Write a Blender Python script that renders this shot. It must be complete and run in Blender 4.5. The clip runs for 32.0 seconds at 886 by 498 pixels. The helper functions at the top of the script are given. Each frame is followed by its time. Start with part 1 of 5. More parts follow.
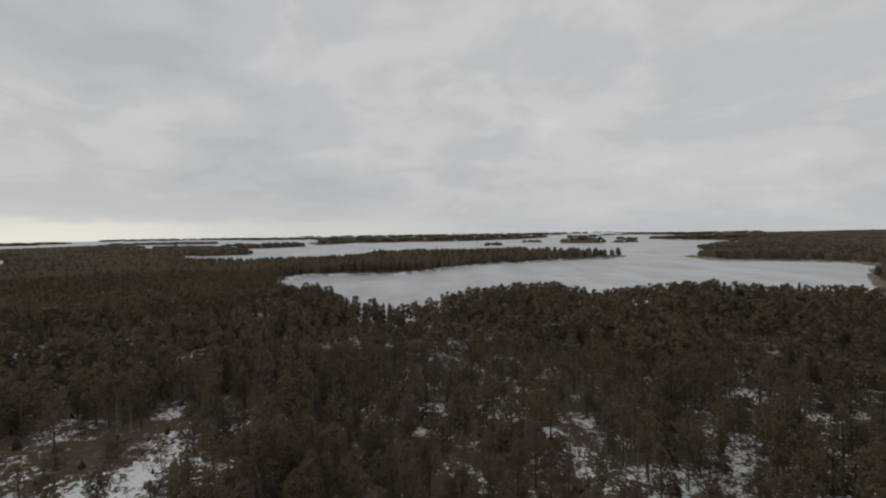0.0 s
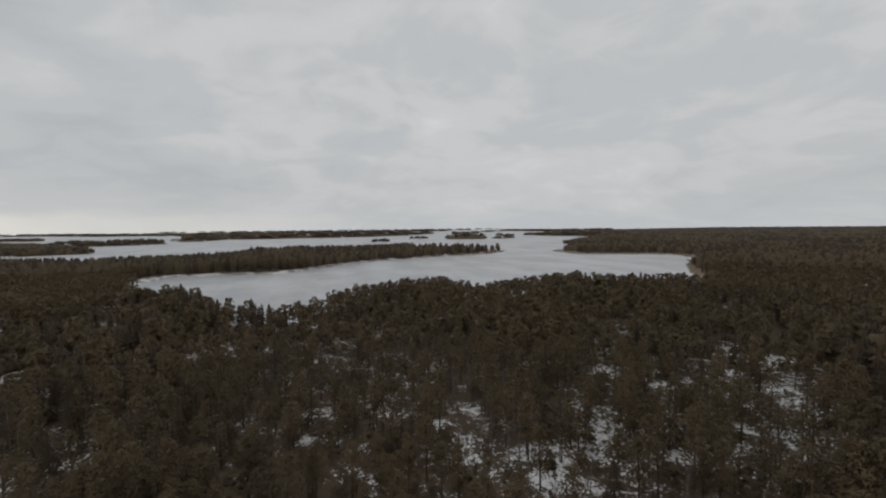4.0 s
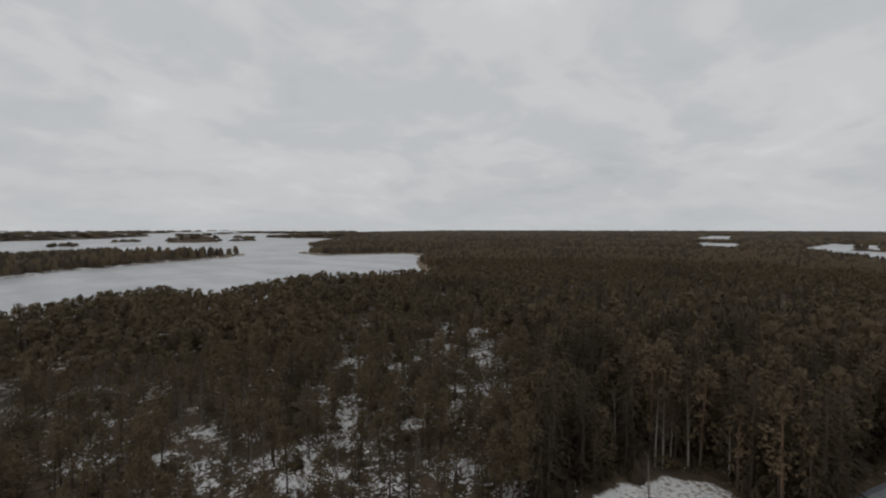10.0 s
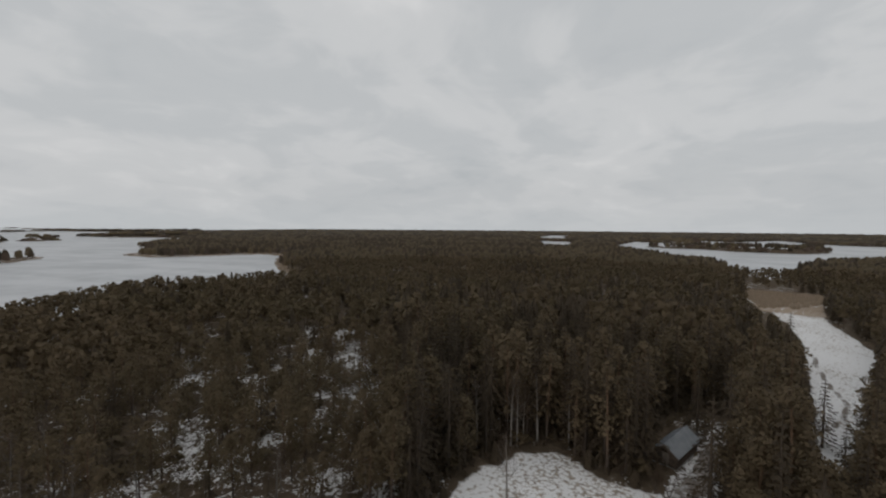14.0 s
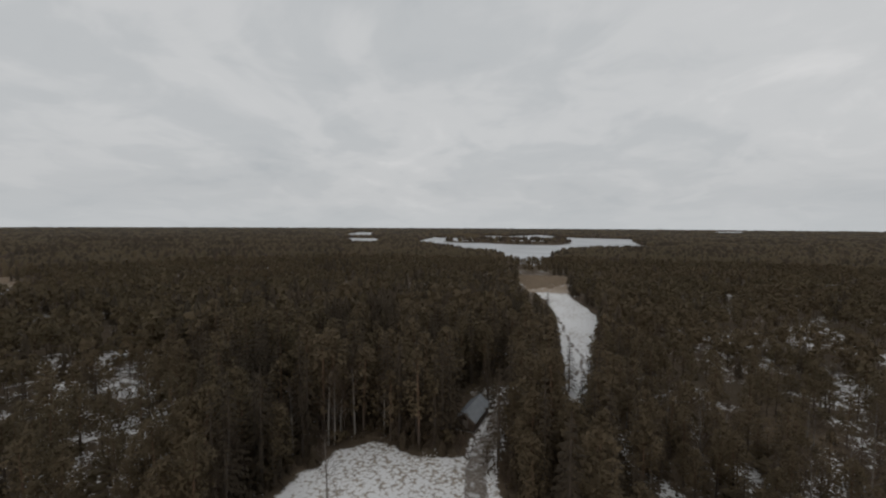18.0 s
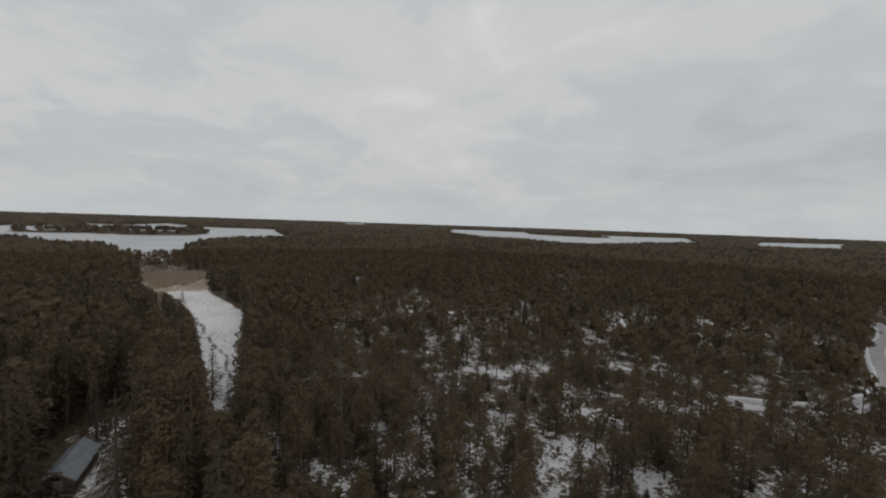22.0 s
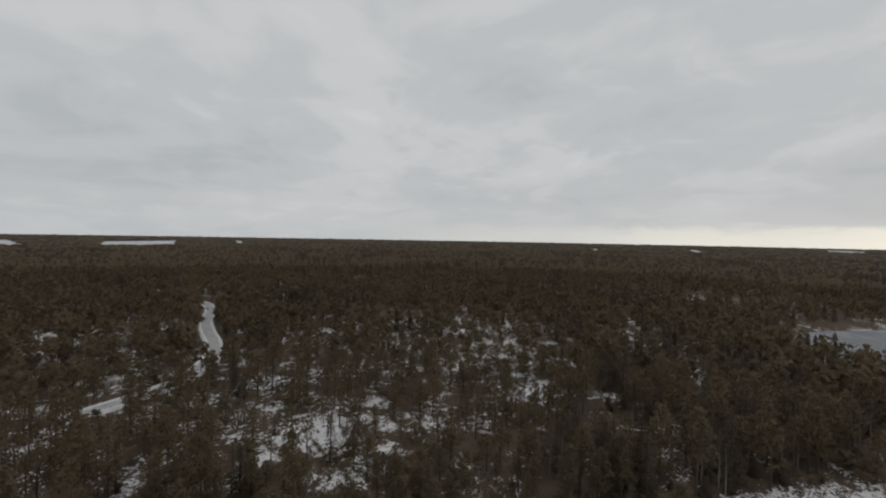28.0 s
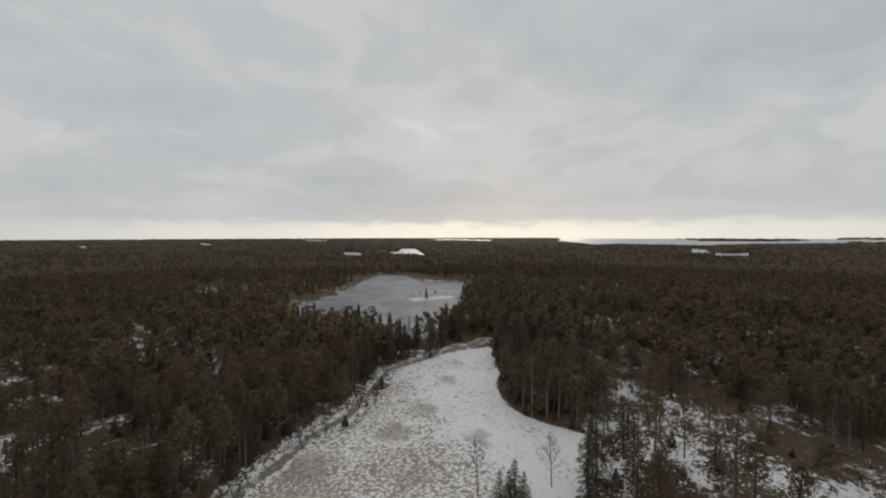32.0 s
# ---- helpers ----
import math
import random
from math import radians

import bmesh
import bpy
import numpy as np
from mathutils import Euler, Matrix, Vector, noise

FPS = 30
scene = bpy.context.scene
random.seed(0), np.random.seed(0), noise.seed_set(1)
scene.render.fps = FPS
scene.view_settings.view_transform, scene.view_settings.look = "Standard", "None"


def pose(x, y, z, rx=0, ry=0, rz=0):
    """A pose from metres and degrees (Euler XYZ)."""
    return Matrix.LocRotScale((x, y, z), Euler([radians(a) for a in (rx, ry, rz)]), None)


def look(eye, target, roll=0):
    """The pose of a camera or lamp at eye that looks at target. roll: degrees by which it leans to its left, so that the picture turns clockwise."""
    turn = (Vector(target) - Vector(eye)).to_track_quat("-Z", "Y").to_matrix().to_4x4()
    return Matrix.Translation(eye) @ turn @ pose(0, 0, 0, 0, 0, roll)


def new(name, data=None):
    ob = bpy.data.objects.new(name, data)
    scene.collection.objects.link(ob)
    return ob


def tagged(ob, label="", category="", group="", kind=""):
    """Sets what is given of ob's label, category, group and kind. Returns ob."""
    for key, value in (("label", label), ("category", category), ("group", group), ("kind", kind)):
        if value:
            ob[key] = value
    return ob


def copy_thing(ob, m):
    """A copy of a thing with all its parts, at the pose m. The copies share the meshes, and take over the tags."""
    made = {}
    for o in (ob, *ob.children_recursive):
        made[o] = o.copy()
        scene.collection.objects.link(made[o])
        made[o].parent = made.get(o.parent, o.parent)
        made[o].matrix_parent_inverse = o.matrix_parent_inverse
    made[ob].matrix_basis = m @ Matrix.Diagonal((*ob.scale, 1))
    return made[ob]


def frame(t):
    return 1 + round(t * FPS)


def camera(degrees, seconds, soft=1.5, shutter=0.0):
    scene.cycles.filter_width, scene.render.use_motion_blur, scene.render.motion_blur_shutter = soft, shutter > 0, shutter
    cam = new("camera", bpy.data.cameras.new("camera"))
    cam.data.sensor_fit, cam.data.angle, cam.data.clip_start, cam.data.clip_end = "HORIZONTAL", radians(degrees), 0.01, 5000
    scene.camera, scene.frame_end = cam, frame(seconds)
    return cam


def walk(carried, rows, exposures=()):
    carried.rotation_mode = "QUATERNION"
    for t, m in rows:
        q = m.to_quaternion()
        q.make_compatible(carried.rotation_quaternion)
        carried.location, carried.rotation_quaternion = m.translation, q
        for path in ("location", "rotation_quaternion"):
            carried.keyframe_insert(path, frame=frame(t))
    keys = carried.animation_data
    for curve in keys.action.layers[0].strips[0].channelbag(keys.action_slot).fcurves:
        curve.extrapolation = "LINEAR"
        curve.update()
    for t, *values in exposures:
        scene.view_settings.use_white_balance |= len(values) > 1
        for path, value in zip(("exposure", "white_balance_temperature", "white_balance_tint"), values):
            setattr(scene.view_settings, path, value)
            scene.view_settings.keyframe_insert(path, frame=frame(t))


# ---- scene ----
LENS = 93.4
EYE_HEIGHT = 40.0

cam = camera(LENS, 32.0, soft=2.2)

# seconds, heading, pitch, lean and slow drift (metres) of the hovering camera
TURN = """
0 0.00 -2.37 0.86 -0.38 -1.08 0.74
0.5 -1.79 -2.50 0.62 -0.38 -1.01 0.70
1 -3.78 -2.73 0.45 -0.40 -0.82 0.69
1.5 -5.74 -2.83 0.47 -0.46 -0.50 0.71
2 -7.70 -2.97 0.51 -0.50 -0.15 0.73
2.5 -9.27 -2.97 0.48 -0.50 0.13 0.71
3 -11.24 -2.98 0.48 -0.47 0.32 0.66
3.5 -13.21 -3.01 0.51 -0.44 0.42 0.61
5.5 -23.73 -3.26 0.67 -0.46 0.47 0.36
6 -27.05 -3.25 0.64 -0.51 0.32 0.28
6.5 -29.99 -3.25 0.52 -0.59 0.04 0.16
7 -33.08 -3.22 0.42 -0.69 -0.35 0.04
7.5 -35.90 -3.20 0.27 -0.78 -0.75 -0.08
8 -38.82 -3.21 0.17 -0.84 -1.03 -0.17
8.5 -41.31 -3.10 0.15 -0.85 -1.13 -0.25
9 -44.01 -3.01 0.10 -0.82 -1.07 -0.31
9.5 -46.50 -2.97 0.04 -0.75 -0.92 -0.33
10 -49.22 -2.90 0.01 -0.61 -0.73 -0.35
10.5 -51.48 -2.79 0.02 -0.39 -0.50 -0.39
11 -53.70 -2.73 0.10 -0.14 -0.26 -0.44
11.5 -55.87 -2.70 0.13 0.07 -0.09 -0.48
12 -58.22 -2.78 0.08 0.17 -0.03 -0.50
12.5 -60.52 -2.85 -0.05 0.18 -0.04 -0.49
13 -62.97 -2.91 -0.19 0.17 -0.05 -0.47
13.5 -65.25 -2.93 -0.31 0.16 -0.05 -0.46
15.5 -75.67 -2.96 -0.71 -0.45 0.23 -0.26
16 -78.96 -2.99 -0.66 -0.60 0.28 -0.23
16.5 -82.14 -3.10 -0.56 -0.82 0.35 -0.19
17 -85.68 -3.20 -0.45 -1.06 0.43 -0.16
17.5 -89.26 -3.28 -0.30 -1.21 0.53 -0.15
18 -93.49 -3.20 -0.30 -1.20 0.59 -0.17
18.5 -98.07 -3.08 -0.50 -0.98 0.58 -0.22
19 -103.56 -2.97 -0.86 -0.62 0.53 -0.25
19.5 -109.46 -2.90 -1.35 -0.22 0.49 -0.24
20 -114.49 -2.98 -1.97 0.18 0.46 -0.15
20.5 -119.93 -2.95 -2.28 0.55 0.43 -0.04
21 -126.43 -3.13 -2.31 0.83 0.38 0.05
21.5 -132.96 -3.39 -2.13 0.95 0.28 0.09
22 -139.77 -3.64 -1.94 0.86 0.18 0.10
22.5 -145.77 -3.79 -1.78 0.67 0.15 0.14
23 -152.48 -3.91 -1.67 0.54 0.19 0.20
23.5 -158.70 -3.92 -1.57 0.53 0.23 0.29
24 -165.31 -3.94 -1.43 0.58 0.23 0.37
24.5 -171.37 -3.92 -1.24 0.64 0.22 0.43
26.5 -195.96 -2.70 -0.60 1.00 0.30 0.12
27 -202.14 -2.22 -0.77 1.03 0.31 0.06
27.5 -209.00 -1.75 -0.95 1.07 0.33 -0.02
28 -216.25 -1.49 -1.04 1.11 0.35 -0.12
28.5 -223.41 -1.49 -1.06 1.15 0.32 -0.17
29 -231.07 -1.39 -1.15 1.15 0.25 -0.18
29.5 -237.65 -1.57 -1.16 1.09 0.18 -0.16
30 -245.22 -1.64 -1.08 0.97 0.13 -0.16
30.5 -252.45 -1.68 -0.85 0.81 0.09 -0.18
31 -260.29 -1.76 -0.59 0.65 0.01 -0.19
31.5 -268.16 -1.75 -0.22 0.52 -0.08 -0.18
32 -277.11 -1.86 0.15 0.45 -0.14 -0.16
"""
rows = []
for line in TURN.strip().splitlines():
    t, yaw, pitch, lean, east, north, up = (float(v) for v in line.split())
    rows.append((t, pose(east, north, EYE_HEIGHT + up, 90 + pitch, lean, yaw)))
walk(cam, rows, exposures=((0.0, 0.0), (32.0, 0.0)))

# ---------------------------------------------------------------- light
SUN_HEADING = 76.0   # degrees, anticlockwise from +y
SUN_HEIGHT = 5.0


def build_world():
    world = bpy.data.worlds.new("overcast_sky")
    scene.world = world
    world.use_nodes = True
    nt = world.node_tree
    nt.nodes.clear()
    N, L = nt.nodes.new, nt.links.new

    def math_node(op, a, b=None, clamp=False):
        n = N("ShaderNodeMath")
        n.operation, n.use_clamp = op, clamp
        for i, v in enumerate((a, b)):
            if v is None:
                continue
            if isinstance(v, (int, float)):
                n.inputs[i].default_value = v
            else:
                L(v, n.inputs[i])
        return n.outputs[0]

    def ramp(fac, stops):
        n = N("ShaderNodeValToRGB")
        n.color_ramp.interpolation = "EASE"
        el = n.color_ramp.elements
        while len(el) < len(stops):
            el.new(0.5)
        for e, (p, c) in zip(el, stops):
            e.position, e.color = p, (*c, 1)
        L(fac, n.inputs[0])
        return n.outputs[0]

    def mix(fac, a, b, mode="MIX"):
        n = N("ShaderNodeMix")
        n.data_type, n.blend_type = "RGBA", mode
        for sock, v in ((n.inputs[0], fac), (n.inputs[6], a), (n.inputs[7], b)):
            if isinstance(v, (int, float)):
                sock.default_value = v
            elif isinstance(v, tuple):
                sock.default_value = (*v, 1)
            else:
                L(v, sock)
        return n.outputs[2]

    coord = N("ShaderNodeTexCoord").outputs["Generated"]
    sep = N("ShaderNodeSeparateXYZ")
    L(coord, sep.inputs[0])
    x, y, z = sep.outputs
    zc = math_node("MAXIMUM", z, 0.0)
    # clouds lie on a high flat deck
    inv = math_node("DIVIDE", 1.0, math_node("ADD", zc, 0.24))
    deck = N("ShaderNodeCombineXYZ")
    L(math_node("MULTIPLY", x, inv), deck.inputs[0])
    L(math_node("MULTIPLY", y, inv), deck.inputs[1])

    def clouds(scale, detail, rough, dist, offset):
        mp = N("ShaderNodeMapping")
        mp.inputs["Location"].default_value = offset
        L(deck.outputs[0], mp.inputs[0])
        n = N("ShaderNodeTexNoise")
        n.inputs["Scale"].default_value = scale
        n.inputs["Detail"].default_value = detail
        n.inputs["Roughness"].default_value = rough
        n.inputs["Distortion"].default_value = dist
        L(mp.outputs[0], n.inputs["Vector"])
        return n.outputs[0]

    big = clouds(0.75, 5.0, 0.55, 0.5, (3.1, 7.4, 0.0))
    small = clouds(2.6, 6.0, 0.55, 0.7, (11.0, 2.0, 0.0))
    body = math_node("ADD", math_node("MULTIPLY", big, 0.66), math_node("MULTIPLY", small, 0.34))
    col = ramp(body, [(0.33, (0.435, 0.460, 0.48)), (0.46, (0.505, 0.522, 0.536)),
                      (0.55, (0.57, 0.580, 0.589)), (0.67, (0.66, 0.662, 0.666))])
    # away from the low sun the deck greys towards the horizon
    low = ramp(zc, [(0.0, (0.50, 0.52, 0.535)), (0.10, (0.50, 0.51, 0.52)), (0.3, (0.52, 0.52, 0.525))])
    nearness = math_node("SUBTRACT", 1.0, math_node("MULTIPLY", zc, 5.5, True), True)
    col = mix(math_node("MULTIPLY", nearness, 0.62), col, low)
    # a bright slit under the cloud edge, towards the low sun
    h = radians(SUN_HEADING)
    toward = math_node("ADD", math_node("MULTIPLY", x, -math.sin(h)), math_node("MULTIPLY", y, math.cos(h)))
    toward = math_node("DIVIDE", math_node("ADD", toward, 1.0), 2.0)
    aim = ramp(toward, [(0.52, (0, 0, 0)), (0.80, (0.25, 0.25, 0.25)), (0.93, (0.62, 0.62, 0.62)), (1.0, (1, 1, 1))])
    ragged = math_node("MULTIPLY", math_node("SUBTRACT", small, 0.5), 0.05)
    zz = math_node("ADD", z, ragged)
    slit = ramp(zz, [(0.0, (1, 1, 1)), (0.016, (0.9, 0.9, 0.9)), (0.042, (0.14, 0.14, 0.14)), (0.095, (0, 0, 0))])
    glow = mix(1.0, aim, slit, "MULTIPLY")
    col = mix(glow, col, (0.98, 0.92, 0.78))
    sky = N("ShaderNodeTexSky")
    sky.sky_type = "NISHITA"
    sky.sun_disc = False
    sky.sun_elevation = radians(SUN_HEIGHT)
    sky.sun_rotation = radians(-SUN_HEADING)
    sky.air_density, sky.dust_density = 1.0, 3.0
    veil = mix(1.0, sky.outputs[0], (0.0012, 0.0012, 0.0012), "MULTIPLY")
    col = mix(1.0, col, veil, "ADD")
    bg = N("ShaderNodeBackground")
    bg.inputs[1].default_value = 0.98
    L(col, bg.inputs[0])
    out = N("ShaderNodeOutputWorld")
    L(bg.outputs[0], out.inputs[0])


build_world()
sun = new("sun", bpy.data.lights.new("sun", "SUN"))
sun.data.energy, sun.data.angle, sun.data.color = 0.5, radians(25), (1.0, 0.93, 0.82)
hs, es = radians(SUN_HEADING), radians(14.0)
sun_dir = Vector((-math.sin(hs) * math.cos(es), math.cos(hs) * math.cos(es), math.sin(es)))
sun.matrix_world = look(sun_dir * 400, (0, 0, 0))


# ---------------------------------------------------------------- materials
class Mat:
    """A small builder for procedural node materials."""

    def __init__(self, name, rough=0.85, spec=0.3):
        self.m = bpy.data.materials.new(name)
        self.m.use_nodes = True
        self.t = self.m.node_tree
        self.b = self.t.nodes["Principled BSDF"]
        self.b.inputs["Roughness"].default_value = rough
        self.b.inputs["Specular IOR Level"].default_value = spec

    def n(self, kind):
        return self.t.nodes.new(kind)

    def link(self, a, b):
        self.t.links.new(a, b)

    def put(self, sock, v):
        if isinstance(v, (int, float)):
            sock.default_value = v
        elif isinstance(v, tuple):
            sock.default_value = (*v, 1) if len(v) == 3 and sock.type == "RGBA" else v
        else:
            self.link(v, sock)

    def math(self, op, a, b=0.0, clamp=False):
        n = self.n("ShaderNodeMath")
        n.operation, n.use_clamp = op, clamp
        self.put(n.inputs[0], a)
        self.put(n.inputs[1], b)
        return n.outputs[0]

    def mix(self, fac, a, b, mode="MIX"):
        n = self.n("ShaderNodeMix")
        n.data_type, n.blend_type = "RGBA", mode
        self.put(n.inputs[0], fac)
        self.put(n.inputs[6], a)
        self.put(n.inputs[7], b)
        return n.outputs[2]

    def step(self, v, lo, hi):
        n = self.n("ShaderNodeMapRange")
        n.interpolation_type = "SMOOTHSTEP"
        self.put(n.inputs[0], v)
        n.inputs[1].default_value, n.inputs[2].default_value = lo, hi
        return n.outputs[0]

    def where(self):
        return self.n("ShaderNodeNewGeometry").outputs["Position"]

    def local(self):
        return self.n("ShaderNodeTexCoord").outputs["Object"]

    def noise(self, scale, detail=4.0, rough=0.55, at=None, stretch=None, dist=0.0):
        n = self.n("ShaderNodeTexNoise")
        n.inputs["Scale"].default_value = scale
        n.inputs["Detail"].default_value = detail
        n.inputs["Roughness"].default_value = rough
        n.inputs["Distortion"].default_value = dist
        v = at if at is not None else self.where()
        if stretch:
            mp = self.n("ShaderNodeMapping")
            mp.inputs["Scale"].default_value = stretch
            self.link(v, mp.inputs[0])
            v = mp.outputs[0]
        self.link(v, n.inputs["Vector"])
        return n.outputs[0]

    def attr(self, name):
        n = self.n("ShaderNodeAttribute")
        n.attribute_name = name
        return n.outputs["Fac"]

    def island(self):
        return self.n("ShaderNodeNewGeometry").outputs["Random Per Island"]

    def chance(self):
        return self.n("ShaderNodeObjectInfo").outputs["Random"]

    def bump(self, height, strength=0.4, distance=0.1):
        n = self.n("ShaderNodeBump")
        n.inputs["Strength"].default_value = strength
        n.inputs["Distance"].default_value = distance
        self.link(height, n.inputs["Height"])
        self.link(n.outputs[0], self.b.inputs["Normal"])

    def color(self, v):
        self.put(self.b.inputs["Base Color"], v)
        return self

    def rough(self, v):
        self.put(self.b.inputs["Roughness"], v)
        return self


def ground_material():
    """Winter ground: litter and heather, thin broken snow, stubble field, reeds, gravel tracks."""
    m = Mat("winter_ground", 0.95, 0.15)
    fine, mid, big = m.noise(2.2, 5), m.noise(0.62, 4), m.noise(0.06, 3)
    grain = m.noise(9.0, 3)
    litter = m.mix(m.step(mid, 0.35, 0.68), (0.080, 0.058, 0.040), (0.145, 0.108, 0.074))
    litter = m.mix(m.step(big, 0.4, 0.62), litter, (0.092, 0.070, 0.048))
    litter = m.mix(m.math("MULTIPLY", m.step(grain, 0.5, 0.75), 0.5), litter, (0.16, 0.125, 0.085))
    snow = m.mix(grain, (0.74, 0.735, 0.74), (0.85, 0.84, 0.835))
    # thin snow lies in broken patches, deeper where the trees stand open
    broken = m.math("SUBTRACT", m.math("ADD", m.math("MULTIPLY", fine, 0.95), m.math("MULTIPLY", mid, 0.65)), 0.3)
    broken = m.math("ADD", broken, m.math("MULTIPLY", m.math("SUBTRACT", m.attr("snow"), 0.5), 0.55))
    cover = m.math("MULTIPLY", m.step(broken, 0.47, 0.57), 0.95)
    col = m.mix(cover, litter, snow)
    # stubble field under thin snow: last year's grass shows in a net of thin cracks, more on the worn parts
    warp = m.n("ShaderNodeMapping")
    m.link(m.where(), warp.inputs[0])
    net = m.n("ShaderNodeTexVoronoi")
    net.feature = "F1"
    net.inputs["Scale"].default_value = 1.6
    bent = m.n("ShaderNodeVectorMath")
    bent.operation = "ADD"
    m.link(warp.outputs[0], bent.inputs[0])
    wob = m.n("ShaderNodeTexNoise")
    wob.inputs["Scale"].default_value = 1.1
    wob.inputs["Detail"].default_value = 4.0
    m.link(warp.outputs[0], wob.inputs["Vector"])
    m.link(wob.outputs["Color"], bent.inputs[1])
    m.link(bent.outputs[0], net.inputs["Vector"])
    tuft = m.noise(3.0, 5, 0.66, dist=0.8)
    worn = m.noise(0.07, 3)
    poke = m.math("ADD", m.math("MULTIPLY", net.outputs["Distance"], 0.62), m.math("MULTIPLY", tuft, 0.42))
    poke = m.math("ADD", poke, m.math("MULTIPLY", m.math("SUBTRACT", worn, 0.5), 0.55))
    poke = m.math("ADD", poke, m.math("MULTIPLY", m.math("SUBTRACT", m.attr("stub"), 0.5), 0.30))
    straw = m.mix(m.step(fine, 0.35, 0.65), (0.17, 0.13, 0.092), (0.35, 0.28, 0.205))
    field = m.mix(m.math("MULTIPLY", m.step(poke, 0.46, 0.74), 0.85), snow, straw)
    soil = m.step(m.math("ADD", m.attr("soil"), m.math("MULTIPLY", m.math("SUBTRACT", mid, 0.5), 1.1)), 0.35, 1.0)
    field = m.mix(m.math("MULTIPLY", soil, 0.6), field, m.mix(fine, (0.17, 0.14, 0.11), (0.36, 0.32, 0.28)))
    col = m.mix(m.step(m.math("ADD", m.attr("field"), m.math("MULTIPLY", m.math("SUBTRACT", mid, 0.5), 0.5)), 0.4, 0.6), col, field)
    reed = m.mix(m.step(fine, 0.3, 0.7), (0.26, 0.20, 0.15), (0.43, 0.345, 0.27))
    reed = m.mix(m.step(mid, 0.56, 0.70), reed, snow)
    col = m.mix(m.step(m.math("ADD", m.attr("reed"), m.math("MULTIPLY", m.math("SUBTRACT", mid, 0.5), 0.6)), 0.4, 0.6), col, reed)
    rut = m.mix(m.step(fine, 0.35, 0.7), (0.16, 0.135, 0.115), (0.30, 0.265, 0.235))
    rut = m.mix(m.step(mid, 0.5, 0.66), rut, (0.55, 0.54, 0.54))
    col = m.mix(m.step(m.math("ADD", m.attr("track"), m.math("MULTIPLY", m.math("SUBTRACT", fine, 0.5), 0.4)), 0.45, 0.6), col, rut)
    m.color(col)
    m.bump(m.math("ADD", m.math("MULTIPLY", tuft, 0.6), m.math("MULTIPLY", fine, 0.4)), 0.55, 0.25)
    return m.m


def ice_material():
    m = Mat("lake_ice", 0.3, 0.5)
    wide, mid = m.noise(0.012, 4, 0.6), m.noise(0.05, 5, 0.6, dist=0.5)
    streak = m.noise(0.03, 4, 0.6, stretch=(1.0, 0.25, 1.0))
    dust = m.math("ADD", m.math("MULTIPLY", wide, 0.5), m.math("MULTIPLY", streak, 0.5))
    col = m.mix(m.step(dust, 0.38, 0.62), (0.37, 0.38, 0.395), (0.53, 0.535, 0.55))
    col = m.mix(m.math("MULTIPLY", m.step(mid, 0.58, 0.72), 0.5), col, (0.61, 0.615, 0.63))
    clear = m.mix(m.step(mid, 0.4, 0.62), (0.13, 0.14, 0.155), (0.24, 0.25, 0.27))
    m.color(m.mix(m.attr("blown"), col, clear))
    m.rough(m.math("ADD", m.math("ADD", m.math("MULTIPLY", mid, 0.3), 0.25), m.math("MULTIPLY", m.attr("blown"), 0.25)))
    return m.m


def needle_material(name, a, b, c):
    """Evergreen needles: two greens and a browned tone, by tuft, by tree and by stand."""
    m = Mat(name, 0.7, 0.2)
    col = m.mix(m.island(), a, b)
    stand = m.step(m.noise(0.022, 4, 0.6), 0.40, 0.62)
    tree = m.math("ADD", m.math("MULTIPLY", m.attr("tint"), 0.6), m.math("MULTIPLY", m.chance(), 0.4))
    col = m.mix(m.math("MULTIPLY", m.math("ADD", m.math("MULTIPLY", stand, 1.4), tree), 0.40, True), col, c)
    grain = m.noise(5.5, 3, 0.65)
    col = m.mix(m.step(grain, 0.28, 0.74), m.mix(1.0, col, (0.78, 0.78, 0.79), "MULTIPLY"), m.mix(1.0, col, (1.20, 1.19, 1.18), "MULTIPLY"))
    m.color(col)
    # thin needles let some light through
    thin = m.n("ShaderNodeBsdfTranslucent")
    m.link(col, thin.inputs[0])
    both = m.n("ShaderNodeMixShader")
    both.inputs[0].default_value = 0.45
    m.link(m.b.outputs[0], both.inputs[1])
    m.link(thin.outputs[0], both.inputs[2])
    m.link(both.outputs[0], m.t.nodes["Material Output"].inputs[0])
    return m.m


def bark_material(name, low, high, fleck):
    m = Mat(name, 0.9, 0.2)
    n = m.noise(5.0, 4, at=m.local(), stretch=(3.0, 3.0, 0.7))
    sep = m.n("ShaderNodeSeparateXYZ")
    m.link(m.local(), sep.inputs[0])
    col = m.mix(m.step(sep.outputs[2], 3.0, 8.0), low, high)
    col = m.mix(m.step(n, 0.52, 0.7), col, fleck)
    m.color(col)
    m.bump(n, 0.5, 0.05)
    return m.m


def plain_material(name, a, b, scale=4.0, rough=0.85, metal=0.0, spec=0.3):
    m = Mat(name, rough, spec)
    m.color(m.mix(m.step(m.noise(scale, 4), 0.3, 0.7), a, b))
    m.b.inputs["Metallic"].default_value = metal
    return m.m


